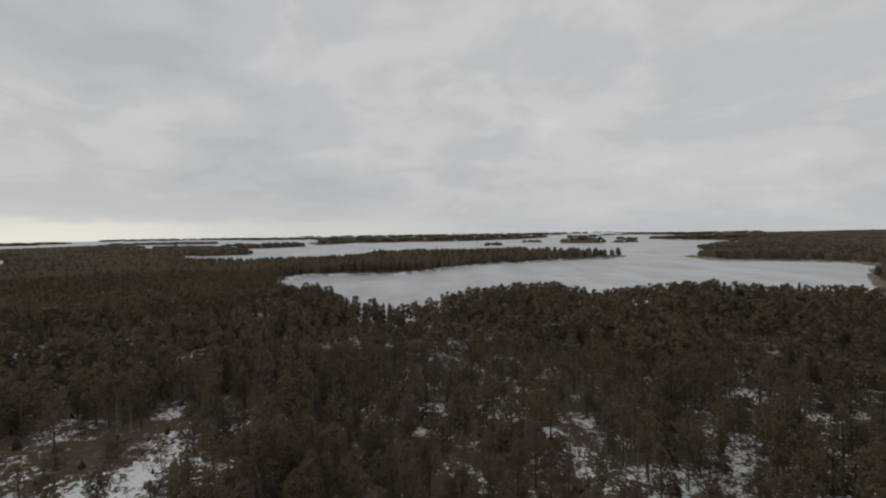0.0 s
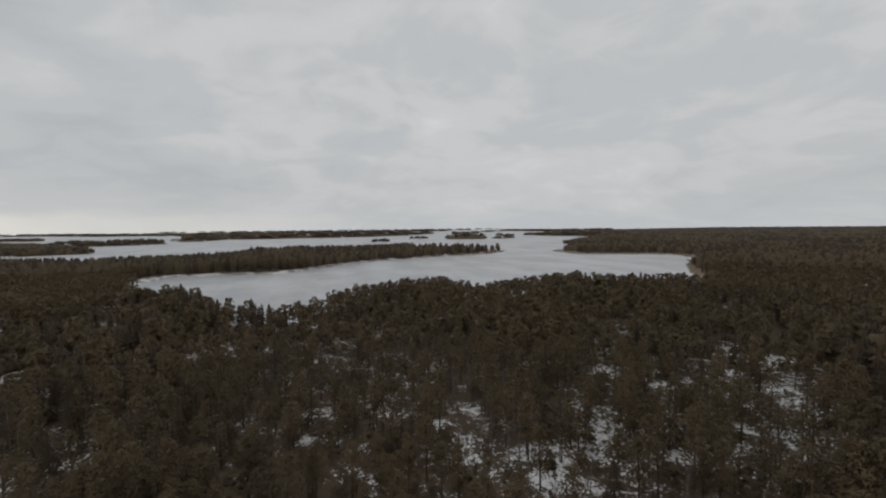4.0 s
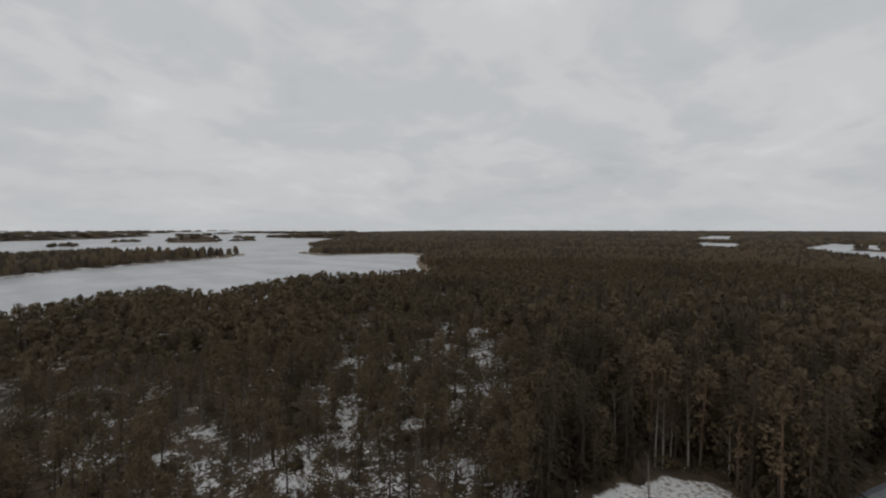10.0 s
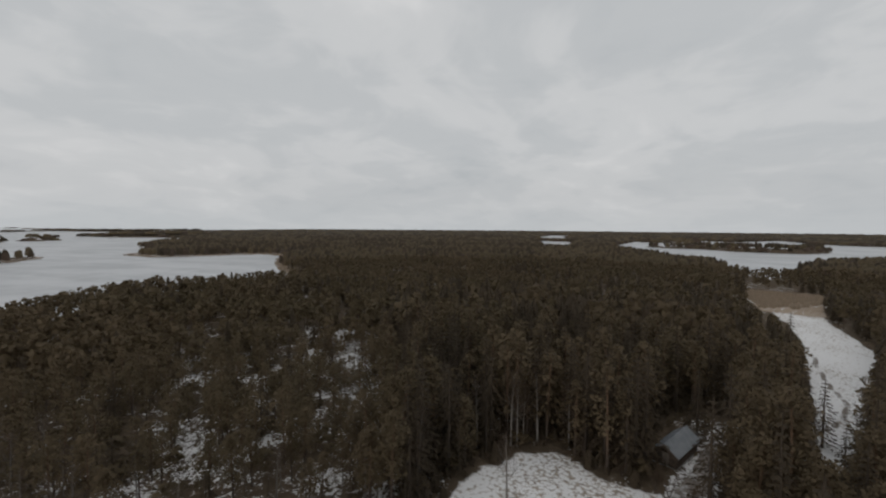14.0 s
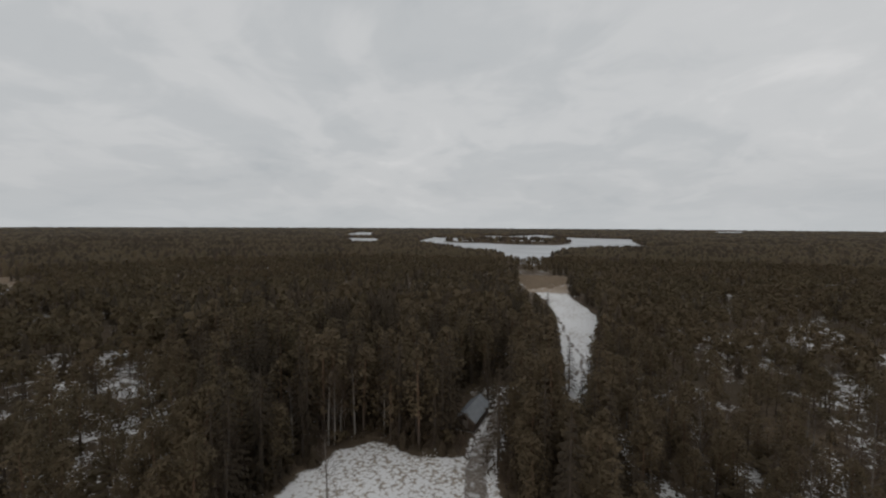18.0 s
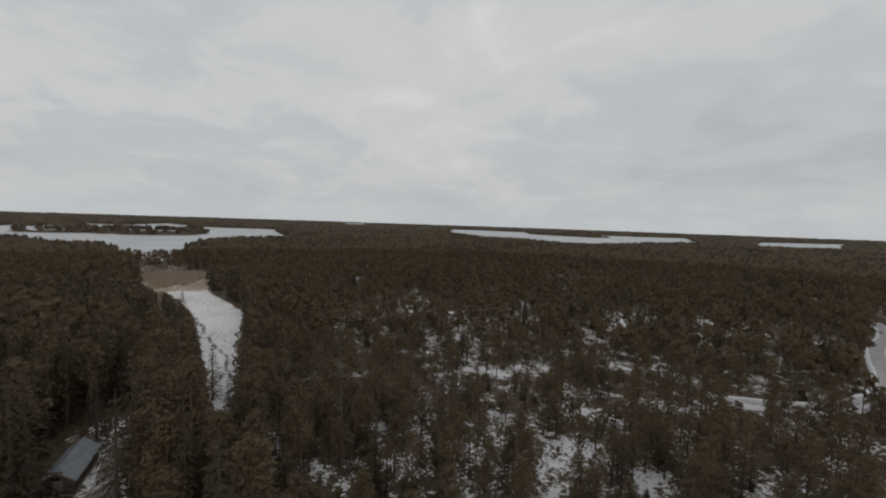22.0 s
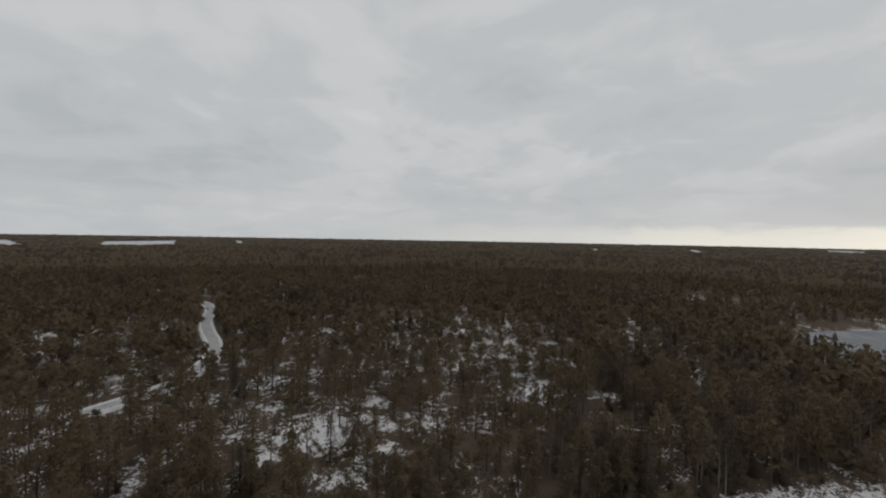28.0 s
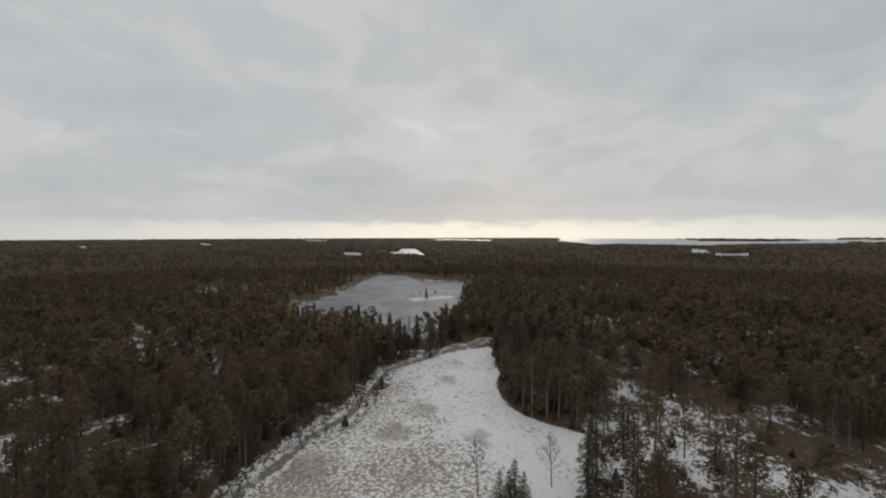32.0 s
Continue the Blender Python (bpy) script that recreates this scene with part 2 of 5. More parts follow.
GROUND = ground_material()
ICE = ice_material()
PINE = needle_material("pine_needles", (0.127, 0.100, 0.060), (0.164, 0.130, 0.078), (0.176, 0.131, 0.081))
SPRUCE = needle_material("spruce_needles", (0.060, 0.048, 0.034), (0.092, 0.074, 0.050), (0.112, 0.084, 0.057))
TWIG = needle_material("bare_twigs", (0.085, 0.066, 0.053), (0.15, 0.118, 0.096), (0.125, 0.085, 0.058))
PINE_BARK = bark_material("pine_bark", (0.085, 0.066, 0.054), (0.155, 0.098, 0.064), (0.045, 0.035, 0.03))
SPRUCE_BARK = bark_material("spruce_bark", (0.075, 0.06, 0.05), (0.085, 0.065, 0.05), (0.04, 0.034, 0.03))
BIRCH_BARK = bark_material("birch_bark", (0.22, 0.20, 0.18), (0.20, 0.175, 0.155), (0.08, 0.07, 0.065))
ROAD = plain_material("packed_road_snow", (0.40, 0.39, 0.385), (0.54, 0.53, 0.53), 0.7)
SNOW = plain_material("ploughed_snow", (0.72, 0.715, 0.72), (0.84, 0.83, 0.83), 1.5)
REED = plain_material("reed_straw", (0.25, 0.195, 0.145), (0.40, 0.325, 0.25), 1.2)
ROOF = plain_material("grey_sheet_roof", (0.17, 0.185, 0.205), (0.23, 0.245, 0.265), 0.8, 0.45, 0.0, 0.5)
BOARD = plain_material("dark_stained_boards", (0.045, 0.034, 0.028), (0.085, 0.064, 0.050), 3.0)
TRIM = plain_material("weathered_trim", (0.12, 0.10, 0.085), (0.17, 0.145, 0.125), 3.0)
METAL = plain_material("dull_metal", (0.25, 0.25, 0.26), (0.34, 0.34, 0.35), 5.0, 0.4, 0.8)
def glass_material():
    m = Mat("dark_window_glass", 0.05, 0.5)
    m.color((0.02, 0.024, 0.028))
    return m.m


GLASS = glass_material()
STONE = plain_material("granite", (0.17, 0.16, 0.155), (0.30, 0.285, 0.275), 2.0)

# ---------------------------------------------------------------- plan (metres; the camera hovers over 0, 0)
def lattice(ix, iy, seed):
    h = (ix.astype(np.int64) * 374761393 + iy.astype(np.int64) * 668265263 + seed * 974711) & 0x7FFFFFFF
    h = ((h ^ (h >> 13)) * 1274126177) & 0x7FFFFFFF
    return ((h ^ (h >> 16)) & 0xFFFF) / 65535.0


def ripple(x, y, size, seed, octaves=3):
    """Smooth random field, 0 to 1."""
    total, amp, norm = 0.0, 1.0, 0.0
    for o in range(octaves):
        u, v = x / size * 2 ** o, y / size * 2 ** o
        iu, iv = np.floor(u), np.floor(v)
        fu, fv = u - iu, v - iv
        fu, fv = fu * fu * (3 - 2 * fu), fv * fv * (3 - 2 * fv)
        a, b = lattice(iu, iv, seed + o), lattice(iu + 1, iv, seed + o)
        c, d = lattice(iu, iv + 1, seed + o), lattice(iu + 1, iv + 1, seed + o)
        total = total + amp * ((a * (1 - fu) + b * fu) * (1 - fv) + (c * (1 - fu) + d * fu) * fv)
        norm += amp
        amp *= 0.5
    return total / norm


def inside(x, y, corners):
    """Signed distance to a polygon: positive within."""
    best = np.full(x.shape, 1e12)
    odd = np.zeros(x.shape, bool)
    n = len(corners)
    for i in range(n):
        (ax, ay), (bx, by) = corners[i], corners[(i + 1) % n]
        dx, dy = bx - ax, by - ay
        k = np.clip(((x - ax) * dx + (y - ay) * dy) / (dx * dx + dy * dy), 0, 1)
        best = np.minimum(best, (x - ax - k * dx) ** 2 + (y - ay - k * dy) ** 2)
        hit = ((ay > y) != (by > y)) & (x < (bx - ax) * (y - ay) / (by - ay if by != ay else 1e-9) + ax)
        odd ^= hit
    d = np.sqrt(best)
    return np.where(odd, d, -d)


def along(x, y, line, r):
    """Signed distance to a band of half-width r along a line: positive within."""
    best = np.full(x.shape, 1e12)
    for (ax, ay), (bx, by) in zip(line[:-1], line[1:]):
        dx, dy = bx - ax, by - ay
        k = np.clip(((x - ax) * dx + (y - ay) * dy) / max(dx * dx + dy * dy, 1e-6), 0, 1)
        best = np.minimum(best, (x - ax - k * dx) ** 2 + (y - ay - k * dy) ** 2)
    return r - np.sqrt(best)


SEA = [(-142, 362), (-110, 300), (-93, 272), (-74, 250), (-57, 226), (-43, 198), (-33, 185), (-21, 181), (-12, 193), (-5, 208), (3, 217),
       (18, 231), (39, 242), (56, 255), (73, 240), (79, 215), (95, 217), (118, 228), (142, 243), (162, 238), (163, 212), (178, 219),
       (205, 218), (213, 203), (246, 222), (312, 298), (430, 405), (452, 462), (420, 485), (366, 507), (345, 533), (345, 590),
       (395, 622), (455, 730), (488, 800), (560, 892), (640, 978), (745, 1010), (800, 1070), (905, 1335), (862, 1454), (828, 1700),
       (1500, 2250), (2600, 2900), (3900, 3400), (3200, 5600), (-5600, 5600), (-5600, 2250), (-3950, 1640), (-2620, 1050),
       (-1700, 780), (-1270, 660), (-1400, 800), (-1266, 830), (-1150, 930), (-1290, 1240), (-1290, 1640), (-1010, 1400), (-880, 1180), (-766, 1078), (-790, 1190), (-830, 1335),
       (-714, 1289), (-658, 1228), (-553, 1119), (-443, 943), (-378, 838), (-429, 803), (-490, 795), (-452, 690), (-340, 592),
       (-255, 545), (-228, 552), (-176, 566), (-144, 600), (-112, 690), (-38, 730), (67, 750), (140, 706), (215, 655), (283, 648),
       (281, 632), (205, 561), (144, 542), (50, 503), (9, 456), (-30, 406), (-55, 394), (-131, 403)]
LAKE_EAST = [(830, 24), (834, -23), (690, -62), (606, -80), (560, -112), (470, -108), (412, -109), (400, -115), (480, -150), (600, -207), (640, -240),
             (645, -285), (640, -335), (660, -405), (825, -462), (933, -502), (1264, -671), (1428, -520), (1667, -540), (1878, -557), (1640, -400),
             (1556, -342), (1716, -212), (1444, -60), (1100, -10)]
POND_EAST = [(825, 132), (1060, 172), (1616, 288), (2412, 352), (2316, 208), (1800, 188), (1125, 104), (830, 82)]
LAKE_SOUTH = [(937, -1137), (588, -878), (430, -862), (303, -780), (300, -1030), (205, -1400), (430, -2500), (690, -2188),
              (874, -2292), (1372, -2046), (1613, -1957)]
LAKE_SOUTH_FAR = [(83, -1310), (-100, -1420), (-190, -2750), (135, -2230)]
LAKE_SOUTH_END = [(2087, -1537), (2345, -1943), (3619, -2998), (3428, -2524)]
LAKE_SOUTH_WEST = [(-272, -1600), (-330, -1650), (-560, -2900), (-460, -2800)]
POND_WEST = [(-240, -55), (-266, -43), (-293, -32), (-345, -27), (-377, -26), (-428, -10), (-417, 15), (-361, 23), (-353, 34), (-350, 64),
             (-320, 58), (-244, 38), (-187, 23), (-163, 14), (-166, -2), (-176, -14), (-184, -24), (-192, -42)]
LAKE_WEST = [(-1000, -14), (-1010, 16), (-1240, 30), (-1260, 74), (-640, 66), (-690, 46), (-700, 8)]
CHANNEL_NORTHWEST = [(-1100, 838), (-997, 831), (-652, 545), (-700, 545)]
CHANNEL_THIN = [(-810, 680), (-770, 735), (-552, 531), (-576, 487)]
# small lakes low on the western horizon
TARN_A = [(-1861, -1273), (-1869, -1215), (-1250, -813), (-1245, -852)]
TARN_B = [(-2541, -1533), (-2796, -1628), (-1731, -1008), (-1726, -1042)]
TARN_C = [(-2859, -1277), (-2400, -995), (-1779, -677), (-1446, -560), (-1535, -648)]
TARN_D = [(-4293, -875), (-3795, -530), (-2409, -336), (-2652, -540)]
TARN_E = [(-1022, -115), (-990, -71), (-677, -44), (-717, -76)]
TARN_F = [(-4624, 450), (-3635, 913), (-2333, 586), (-2814, 274)]
WATER = (SEA, LAKE_EAST, POND_EAST, LAKE_SOUTH, LAKE_SOUTH_FAR, LAKE_SOUTH_END, LAKE_SOUTH_WEST, POND_WEST, LAKE_WEST,
         TARN_A, TARN_B, TARN_C, TARN_D, TARN_E, TARN_F, CHANNEL_NORTHWEST, CHANNEL_THIN)
STRAITS = (([(2300, 2150), (2800, 2350)], 90), ([(2340, 2800), (3300, 3150)], 70))
# line, half-width, rise of the rock
ISLANDS = (([(-440, 1545), (-400, 1790), (-290, 1745), (-160, 1760), (-30, 1775)], 48, 6), ([(-30, 1775), (155, 1870), (335, 2010)], 52, 8), ([(335, 2010), (560, 2330)], 32, 3),
           ([(-640, 1262), (-557, 1225), (-500, 1268), (-468, 1320)], 32, 3), ([(-2800, 3500), (-1900, 3560), (-1350, 3060), (-950, 2960), (-700, 2620), (-450, 2820), (-100, 3150), (1000, 3650)], 75, 4),
           ([(-1480, 1900), (-1090, 1930)], 45, 1), ([(-862, 1265), (-815, 1255)], 24, 1), ([(-2420, 1980), (-2180, 2200)], 45, 2),
           ([(405, 1300), (455, 1285)], 40, 10), ([(545, 1290), (590, 1312)], 22, 5), ([(860, 1520), (950, 1400), (1070, 1390)], 42, 6), ([(1097, 2790), (1160, 2720)], 30, 1),
           ([(1460, 3270), (1500, 2770), (2330, 3080)], 55, 4), ([(128, 1150), (158, 1140)], 13, 0), ([(265, 1375), (315, 1400)], 16, 0),
           ([(-1500, 4500), (200, 4700), (1800, 4400)], 60, 4), ([(1020, -80), (990, -135)], 20, 2),
           ([(1010, -165), (925, -212), (900, -250), (905, -292), (965, -335)], 27, 4), ([(1390, -90), (1330, -190)], 24, 1), ([(1340, 250), (1330, 140)], 44, 0), ([(-259, 17), (-266, 35)], 6.5, 0),
           ([(640, -1700), (900, -1750)], 60, 0), ([(-3100, 2350), (-2300, 2500)], 60, 2))
FIELD_WEST = [(-137, 17), (-140, 34), (-121, 31), (-104, 27), (-90, 25), (-81, 30), (-74, 36), (-64, 33), (-52, 24), (-30, 22),
              (10, 16), (40, 24), (58, 20), (69, 14), (71, 8), (66, 0), (65, -7), (58, -11), (20, -14), (-30, -24), (-62, -20),
              (-72, -17), (-90, -5), (-119, 2)]
FIELD_EAST = [(276, -101), (226, -82.5), (201, -77.5), (184, -76), (164.6, -73.5), (139, -62), (113, -50), (98, -42.5), (84, -35), (82, -30.5),
              (97, -36.5), (106, -39.5), (128, -45), (150, -51), (176, -58.5), (202, -63.5), (227, -65), (276, -70)]
MEADOW_EAST = [(308, -74), (294, -107), (252, -93), (226, -80), (232, -63), (270, -66)]
TRACK_HOUSE = [(20, -6), (50, -7), (62, -8.6), (66, -10.2), (74, -13.6), (81, -16.2), (88, -19), (93, -24), (94, -33)]
TRACK_EAST = [(94, -33), (104, -41.5), (115, -47.5), (128, -49), (143, -52), (165, -58)]
TRACK_FIELD = [(-141, 22), (-128, 9), (-119, -1), (-104, -5), (-91, -9), (-80, -16), (-70, -20), (-58, -26), (-40, -33)]
TRACK_HEAD = [(-150, 34), (-141, 26), (-133, 14), (-137, 4)]
ROAD_SOUTH = [(-23, -264), (-26.5, -256), (-28, -248), (-28.4, -241), (-27, -222), (-24, -207), (-21.5, -193), (-20.3, -176), (-20, -160), (-17, -142), (-6, -122), (14, -110)]
# the stretch of the road that lies open
ROAD_OPEN = [(-17, -156), (-22, -156), (-24, -190), (-30, -230), (-30, -252), (-25, -252), (-24, -230), (-19, -190)]
# a narrow snowy ride between the spruces and the yard behind the shed
RIDE_EAST = [(69, -23.6), (78, -27), (91, -32.2), (91, -35), (78, -29.8), (69, -26)]
YARD = [(91, -9.5), (98.5, -18), (93, -23.5), (88, -20.8), (88.5, -16.5)]
GLADES = (([(-84, 196), (-100, 200), (-70, 202)], 3), ([(209, 92), (216, 86)], 3), ([(-180, -640), (-225, -612)], 12), ([(-298, -121), (-312, -128)], 6),
          ([(-350, -850), (-400, -870)], 12), ([(-370, -404), (-394, -394)], 6), ([(-42, 56), (-52, 68), (-50, 80)], 3), ([(-72, 66), (-84, 62)], 3),
          ([(302, -2), (306, -8)], 3), ([(88, -56), (98, -66)], 2), ([(56, -60), (62, -68)], 2), ([(-268, -40), (-276, -36)], 5), ([(-120, 446), (-88, 458)], 6))


# small snowy openings in the woods, by bearing: x, y, radius
OPENINGS_A = ((-1, 120, 1), (-5, 79, 1.1), (-10, 76, 1.1), (-17, 67, 1.9), (-38, 128, 1.1), (-90, 202, 5.8), (-51, 107, 1), (-102, 203, 2.5), (-42, 83, 2.2), (-54, 99, 1.1),
              (-81, 133, 0.9), (-133, 205, 3.1), (-61, 90, 4), (-138, 201, 2.2), (-56, 77, 4.4), (-51, 69, 3), (-70, 79, 1.8), (-58, 64, 2), (-55, 60, 4.2), (-81, 86, 2.5),
              (-76, 79, 2.2), (-80, 68, 3.7), (-97, 82, 2.2), (-58, 47, 3), (-85, 67, 1.6), (-93, 56, 1.4), (-63, 37, 3.2), (-108, 63, 1.8), (-154, 85, 1.2), (-155, 78, 1.1),
              (-109, -10, 1.7))
OPENINGS_B = ((-114, -16, 1.7), (-96, -17, 1.1), (-85, -17, 3), (-408, -93, 4.6), (-307, -103, 2.4), (-130, -52, 1), (-124, -50, 1.2), (-299, -121, 3.6), (-314, -131, 4.4), (-154, -68, 1.9),
              (-145, -65, 1.8), (-334, -150, 2.8), (-78, -36, 1.4), (-75, -35, 1.1), (-156, -88, 3), (-81, -46, 1.1), (-167, -96, 2.1), (-94, -57, 1.1), (-83, -52, 1.4), (-167, -108, 1.6),
              (-157, -102, 1.8), (-80, -53, 1.1), (-115, -80, 1), (-133, -97, 1.4), (-107, -79, 1.1), (-108, -84, 1.2), (-122, -100, 1.8), (-87, -74, 1.1), (-111, -99, 1.6), (-115, -116, 1.2),
              (-368, -385, 10.9))
OPENINGS_C = ((-101, -114, 1.8), (-81, -102, 1), (-42, -53, 1.4), (-44, -62, 1.1), (-48, -69, 2), (-60, -94, 1.1), (-79, -138, 1.2), (-40, -73, 1.4), (-36, -66, 2.4), (-43, -85, 1.4),
              (-163, -346, 2.1), (-158, -348, 2.9), (-25, -61, 1.7), (-73, -186, 1.5), (-25, -73, 1.4), (-26, -78, 1.4), (-205, -621, 14.6), (-27, -85, 1.8), (-36, -129, 2), (-34, -125, 1.7),
              (-29, -113, 1.4), (-27, -108, 1.1), (-23, -95, 1.1), (-17, -74, 1.4), (-20, -99, 1.4), (-24, -130, 1.2), (-14, -84, 1.4), (-17, -121, 1), (0, -135, 1.2), (1, -77, 1.4),
              (6, -129, 1.3))
OPENINGS_D = ((6, -110, 1.7), (5, -69, 1.1), (14, -185, 1.8), (22, -167, 1.6), (20, -122, 1.8), (17, -100, 1.4), (28, -124, 1.7), (15, -65, 1.4), (44, -180, 1.8), (24, -98, 1.4),
              (35, -122, 1.3), (52, -171, 1.2), (36, -118, 1.6), (31, -97, 2.1), (40, -123, 1.3), (25, -72, 1.2), (30, -86, 1.9), (26, -74, 1.4), (51, -134, 1.1), (30, -69, 2.4),
              (72, -165, 1), (29, -64, 1.2), (26, -55, 2.2), (50, -103, 1.4), (38, -76, 1.4), (45, -86, 1.1), (54, -98, 2.9), (82, -146, 1), (52, -83, 1.4), (40, -63, 1.1),
              (59, -91, 3.3))
OPENINGS_E = ((47, -71, 1.2), (39, -56, 1.1), (66, -93, 1.7), (64, -86, 1.1), (87, -116, 0.9), (67, -78, 1.1), (74, -83, 1.7), (44, -43, 1.1), (83, -79, 1), (48, -45, 1.2),
              (52, -48, 1.2), (58, -50, 2), (93, -76, 1.6), (81, -66, 1.1), (49, -36, 1.1), (90, -66, 1.4), (54, -36, 1.2), (120, -24, 1.3), (280, -46, 1.9), (235, -6, 1.8),
              (244, -2, 1.8), (254, 5, 2.4), (274, 45, 2.1), (233, 54, 1.8), (94, 30, 1.1), (180, 66, 1.2), (212, 95, 3), (204, 105, 2.1), (83, 52, 1.1), (124, 87, 2.2),
              (77, 55, 1.1))
OPENINGS_F = ((99, 71, 2.5), (159, 115, 1.9), (63, 50, 1.2), (100, 82, 2.1), (47, 40, 1.7), (176, 153, 3), (92, 82, 1.3), (104, 93, 1), (85, 83, 1.4), (41, 42, 1.4),
              (55, 57, 1.1), (76, 82, 2.2), (123, 148, 1.6), (101, 127, 1.8), (70, 95, 3), (43, 60, 1.7), (44, 62, 1.4), (50, 79, 1.4), (54, 86, 1.4), (33, 56, 1.4),
              (31, 54, 1.7), (96, 194, 1.6), (52, 106, 1.4), (24, 60, 1.9), (23, 65, 1.2), (28, 82, 2), (22, 72, 1.2), (20, 79, 1.2), (11, 66, 1.1), (5, 73, 1.2),
              (3, 133, 0.9))
OPENINGS_G = ((1, 67, 2.4), (93, -12, 1.7), (93, -20, 1.9), (88, -34, 1.7))
OPENINGS = np.array(OPENINGS_A + OPENINGS_B + OPENINGS_C + OPENINGS_D + OPENINGS_E + OPENINGS_F + OPENINGS_G)


def ease(v, lo, hi):
    k = np.clip((v - lo) / (hi - lo), 0, 1)
    return k * k * (3 - 2 * k)


def plan(x, y):
    """Land (metres in from the shore) and the cover of the ground at points of the plan."""
    far = np.hypot(x, y)
    jag = (ripple(x, y, 38, 5) - 0.5) * np.clip(far * 0.022, 3, 13) + (ripple(x, y, 9, 9, 2) - 0.5) * 3.0
    wet = np.full(x.shape, -1e9)
    for body in WATER:
        wet = np.maximum(wet, inside(x, y, body))
    for line, r in STRAITS:
        wet = np.maximum(wet, along(x, y, line, r))
    land = -wet
    for line, r, rise in ISLANDS:
        land = np.maximum(land, along(x, y, line, r))
    land = land + jag
    field = np.maximum(np.maximum(inside(x, y, FIELD_WEST), inside(x, y, FIELD_EAST)), inside(x, y, MEADOW_EAST))
    field = field + (ripple(x, y, 7, 21, 2) - 0.5) * 3.0
    reed = np.maximum(inside(x, y, MEADOW_EAST) + (ripple(x, y, 20, 31, 2) - 0.5) * 20,
                      np.where((land > -3) & (land < 1.5 + 4 * ripple(x, y, 25, 33, 2)) & (x > 225) & (x < 480) & (y > 190) & (y < 640), 5.0, -5.0))
    track = np.maximum.reduce([along(x, y, TRACK_HOUSE, 1.7), along(x, y, TRACK_FIELD, 1.0), along(x, y, TRACK_HEAD, 1.6), along(x, y, TRACK_EAST, 0.6)])
    glade = np.full(x.shape, -1e9)
    for line, r in GLADES:
        glade = np.maximum(glade, along(x, y, line, r))
    glade = glade + (ripple(x, y, 8, 41, 2) - 0.5) * 6
    for body in (RIDE_EAST, YARD):
        glade = np.maximum(glade, inside(x, y, body) + 0.6 + (ripple(x, y, 3, 45, 2) - 0.5) * 1.6)
    near = np.flatnonzero((far > 40) & (far < 700))
    gap = np.full(len(near), -1e9)
    for ox, oy, r in OPENINGS:
        gap = np.maximum(gap, r - np.hypot(x[near] - ox, y[near] - oy))
    glade[near] = np.maximum(glade[near], gap + (ripple(x[near], y[near], 2.6, 47, 2) - 0.5) * 3.2)
    return land, field, reed, track, glade


BARE = ((-70, -14, 5.0), (-64, 2, 3.2), (-80, 0, 4.0), (-92, 7, 3.5), (-109, 15, 3.0), (-123, 19, 2.6), (-76, 16, 3.0))


def height(x, y, land):
    far = np.hypot(x, y)
    dome = np.zeros(x.shape)
    for line, r, rise in ISLANDS:
        if rise:
            dome = np.maximum(dome, ease(along(x, y, line, r), 0, r * 0.55) * rise * 1.5)
    shore = np.clip(land * 0.22, -2.0, 1.3)
    back = np.clip((land - 12) / 120, 0, 1)
    hill = (ripple(x, y, 170, 61) * 2.6 + ripple(x, y, 46, 71, 2) * 1.0) * back * np.clip((far - 70) / 130, 0.12, 1)
    return shore + hill + dome + knoll(x, y) * np.clip(land / 30, 0, 1) * 2.2 + outcrop(x, y) * np.clip(land / 30, 0, 1) * 0.5 + np.where(land > 2, (ripple(x, y, 6, 81, 2) - 0.5) * 0.5, 0.0)


def link_mesh(name, verts, faces, mat, parent=None, label="", smooth=False, attrs=(), normals=None):
    """One mesh object from arrays; faces all of one size. normals: the way that soft masses of needles face, point by point."""
    me = bpy.data.meshes.new(name)
    verts, faces = np.asarray(verts, np.float32), np.asarray(faces, np.int32)
    k = faces.shape[1]
    if normals is not None and k == 3:
        p, q, r = (verts[faces[:, i]] for i in range(3))
        away = (np.cross(q - p, r - p) * np.asarray(normals)[faces].sum(1)).sum(1) < 0
        faces = faces.copy()
        faces[away] = faces[away][:, [0, 2, 1]]
    me.vertices.add(len(verts))
    me.vertices.foreach_set("co", verts.ravel())
    me.loops.add(faces.size)
    me.loops.foreach_set("vertex_index", faces.ravel())
    me.polygons.add(len(faces))
    me.polygons.foreach_set("loop_start", np.arange(0, faces.size, k, dtype=np.int32))
    me.polygons.foreach_set("use_smooth", np.full(len(faces), smooth))
    me.update(calc_edges=True)
    for key, values in attrs:
        a = me.attributes.new(key, "FLOAT", "POINT")
        a.data.foreach_set("value", np.asarray(values, np.float32))
    if normals is not None:
        a = me.attributes.new("custom_normal", "FLOAT_VECTOR", "POINT")
        a.data.foreach_set("vector", np.asarray(normals, np.float32).ravel())
    me.materials.append(mat)
    ob = new(name, me)
    if parent is not None:
        ob.parent = parent
    if label:
        tagged(ob, label)
    return ob


# ---------------------------------------------------------------- ground and ice
def soft(v, w):
    return np.clip(v / w * 0.5 + 0.5, 0, 1)


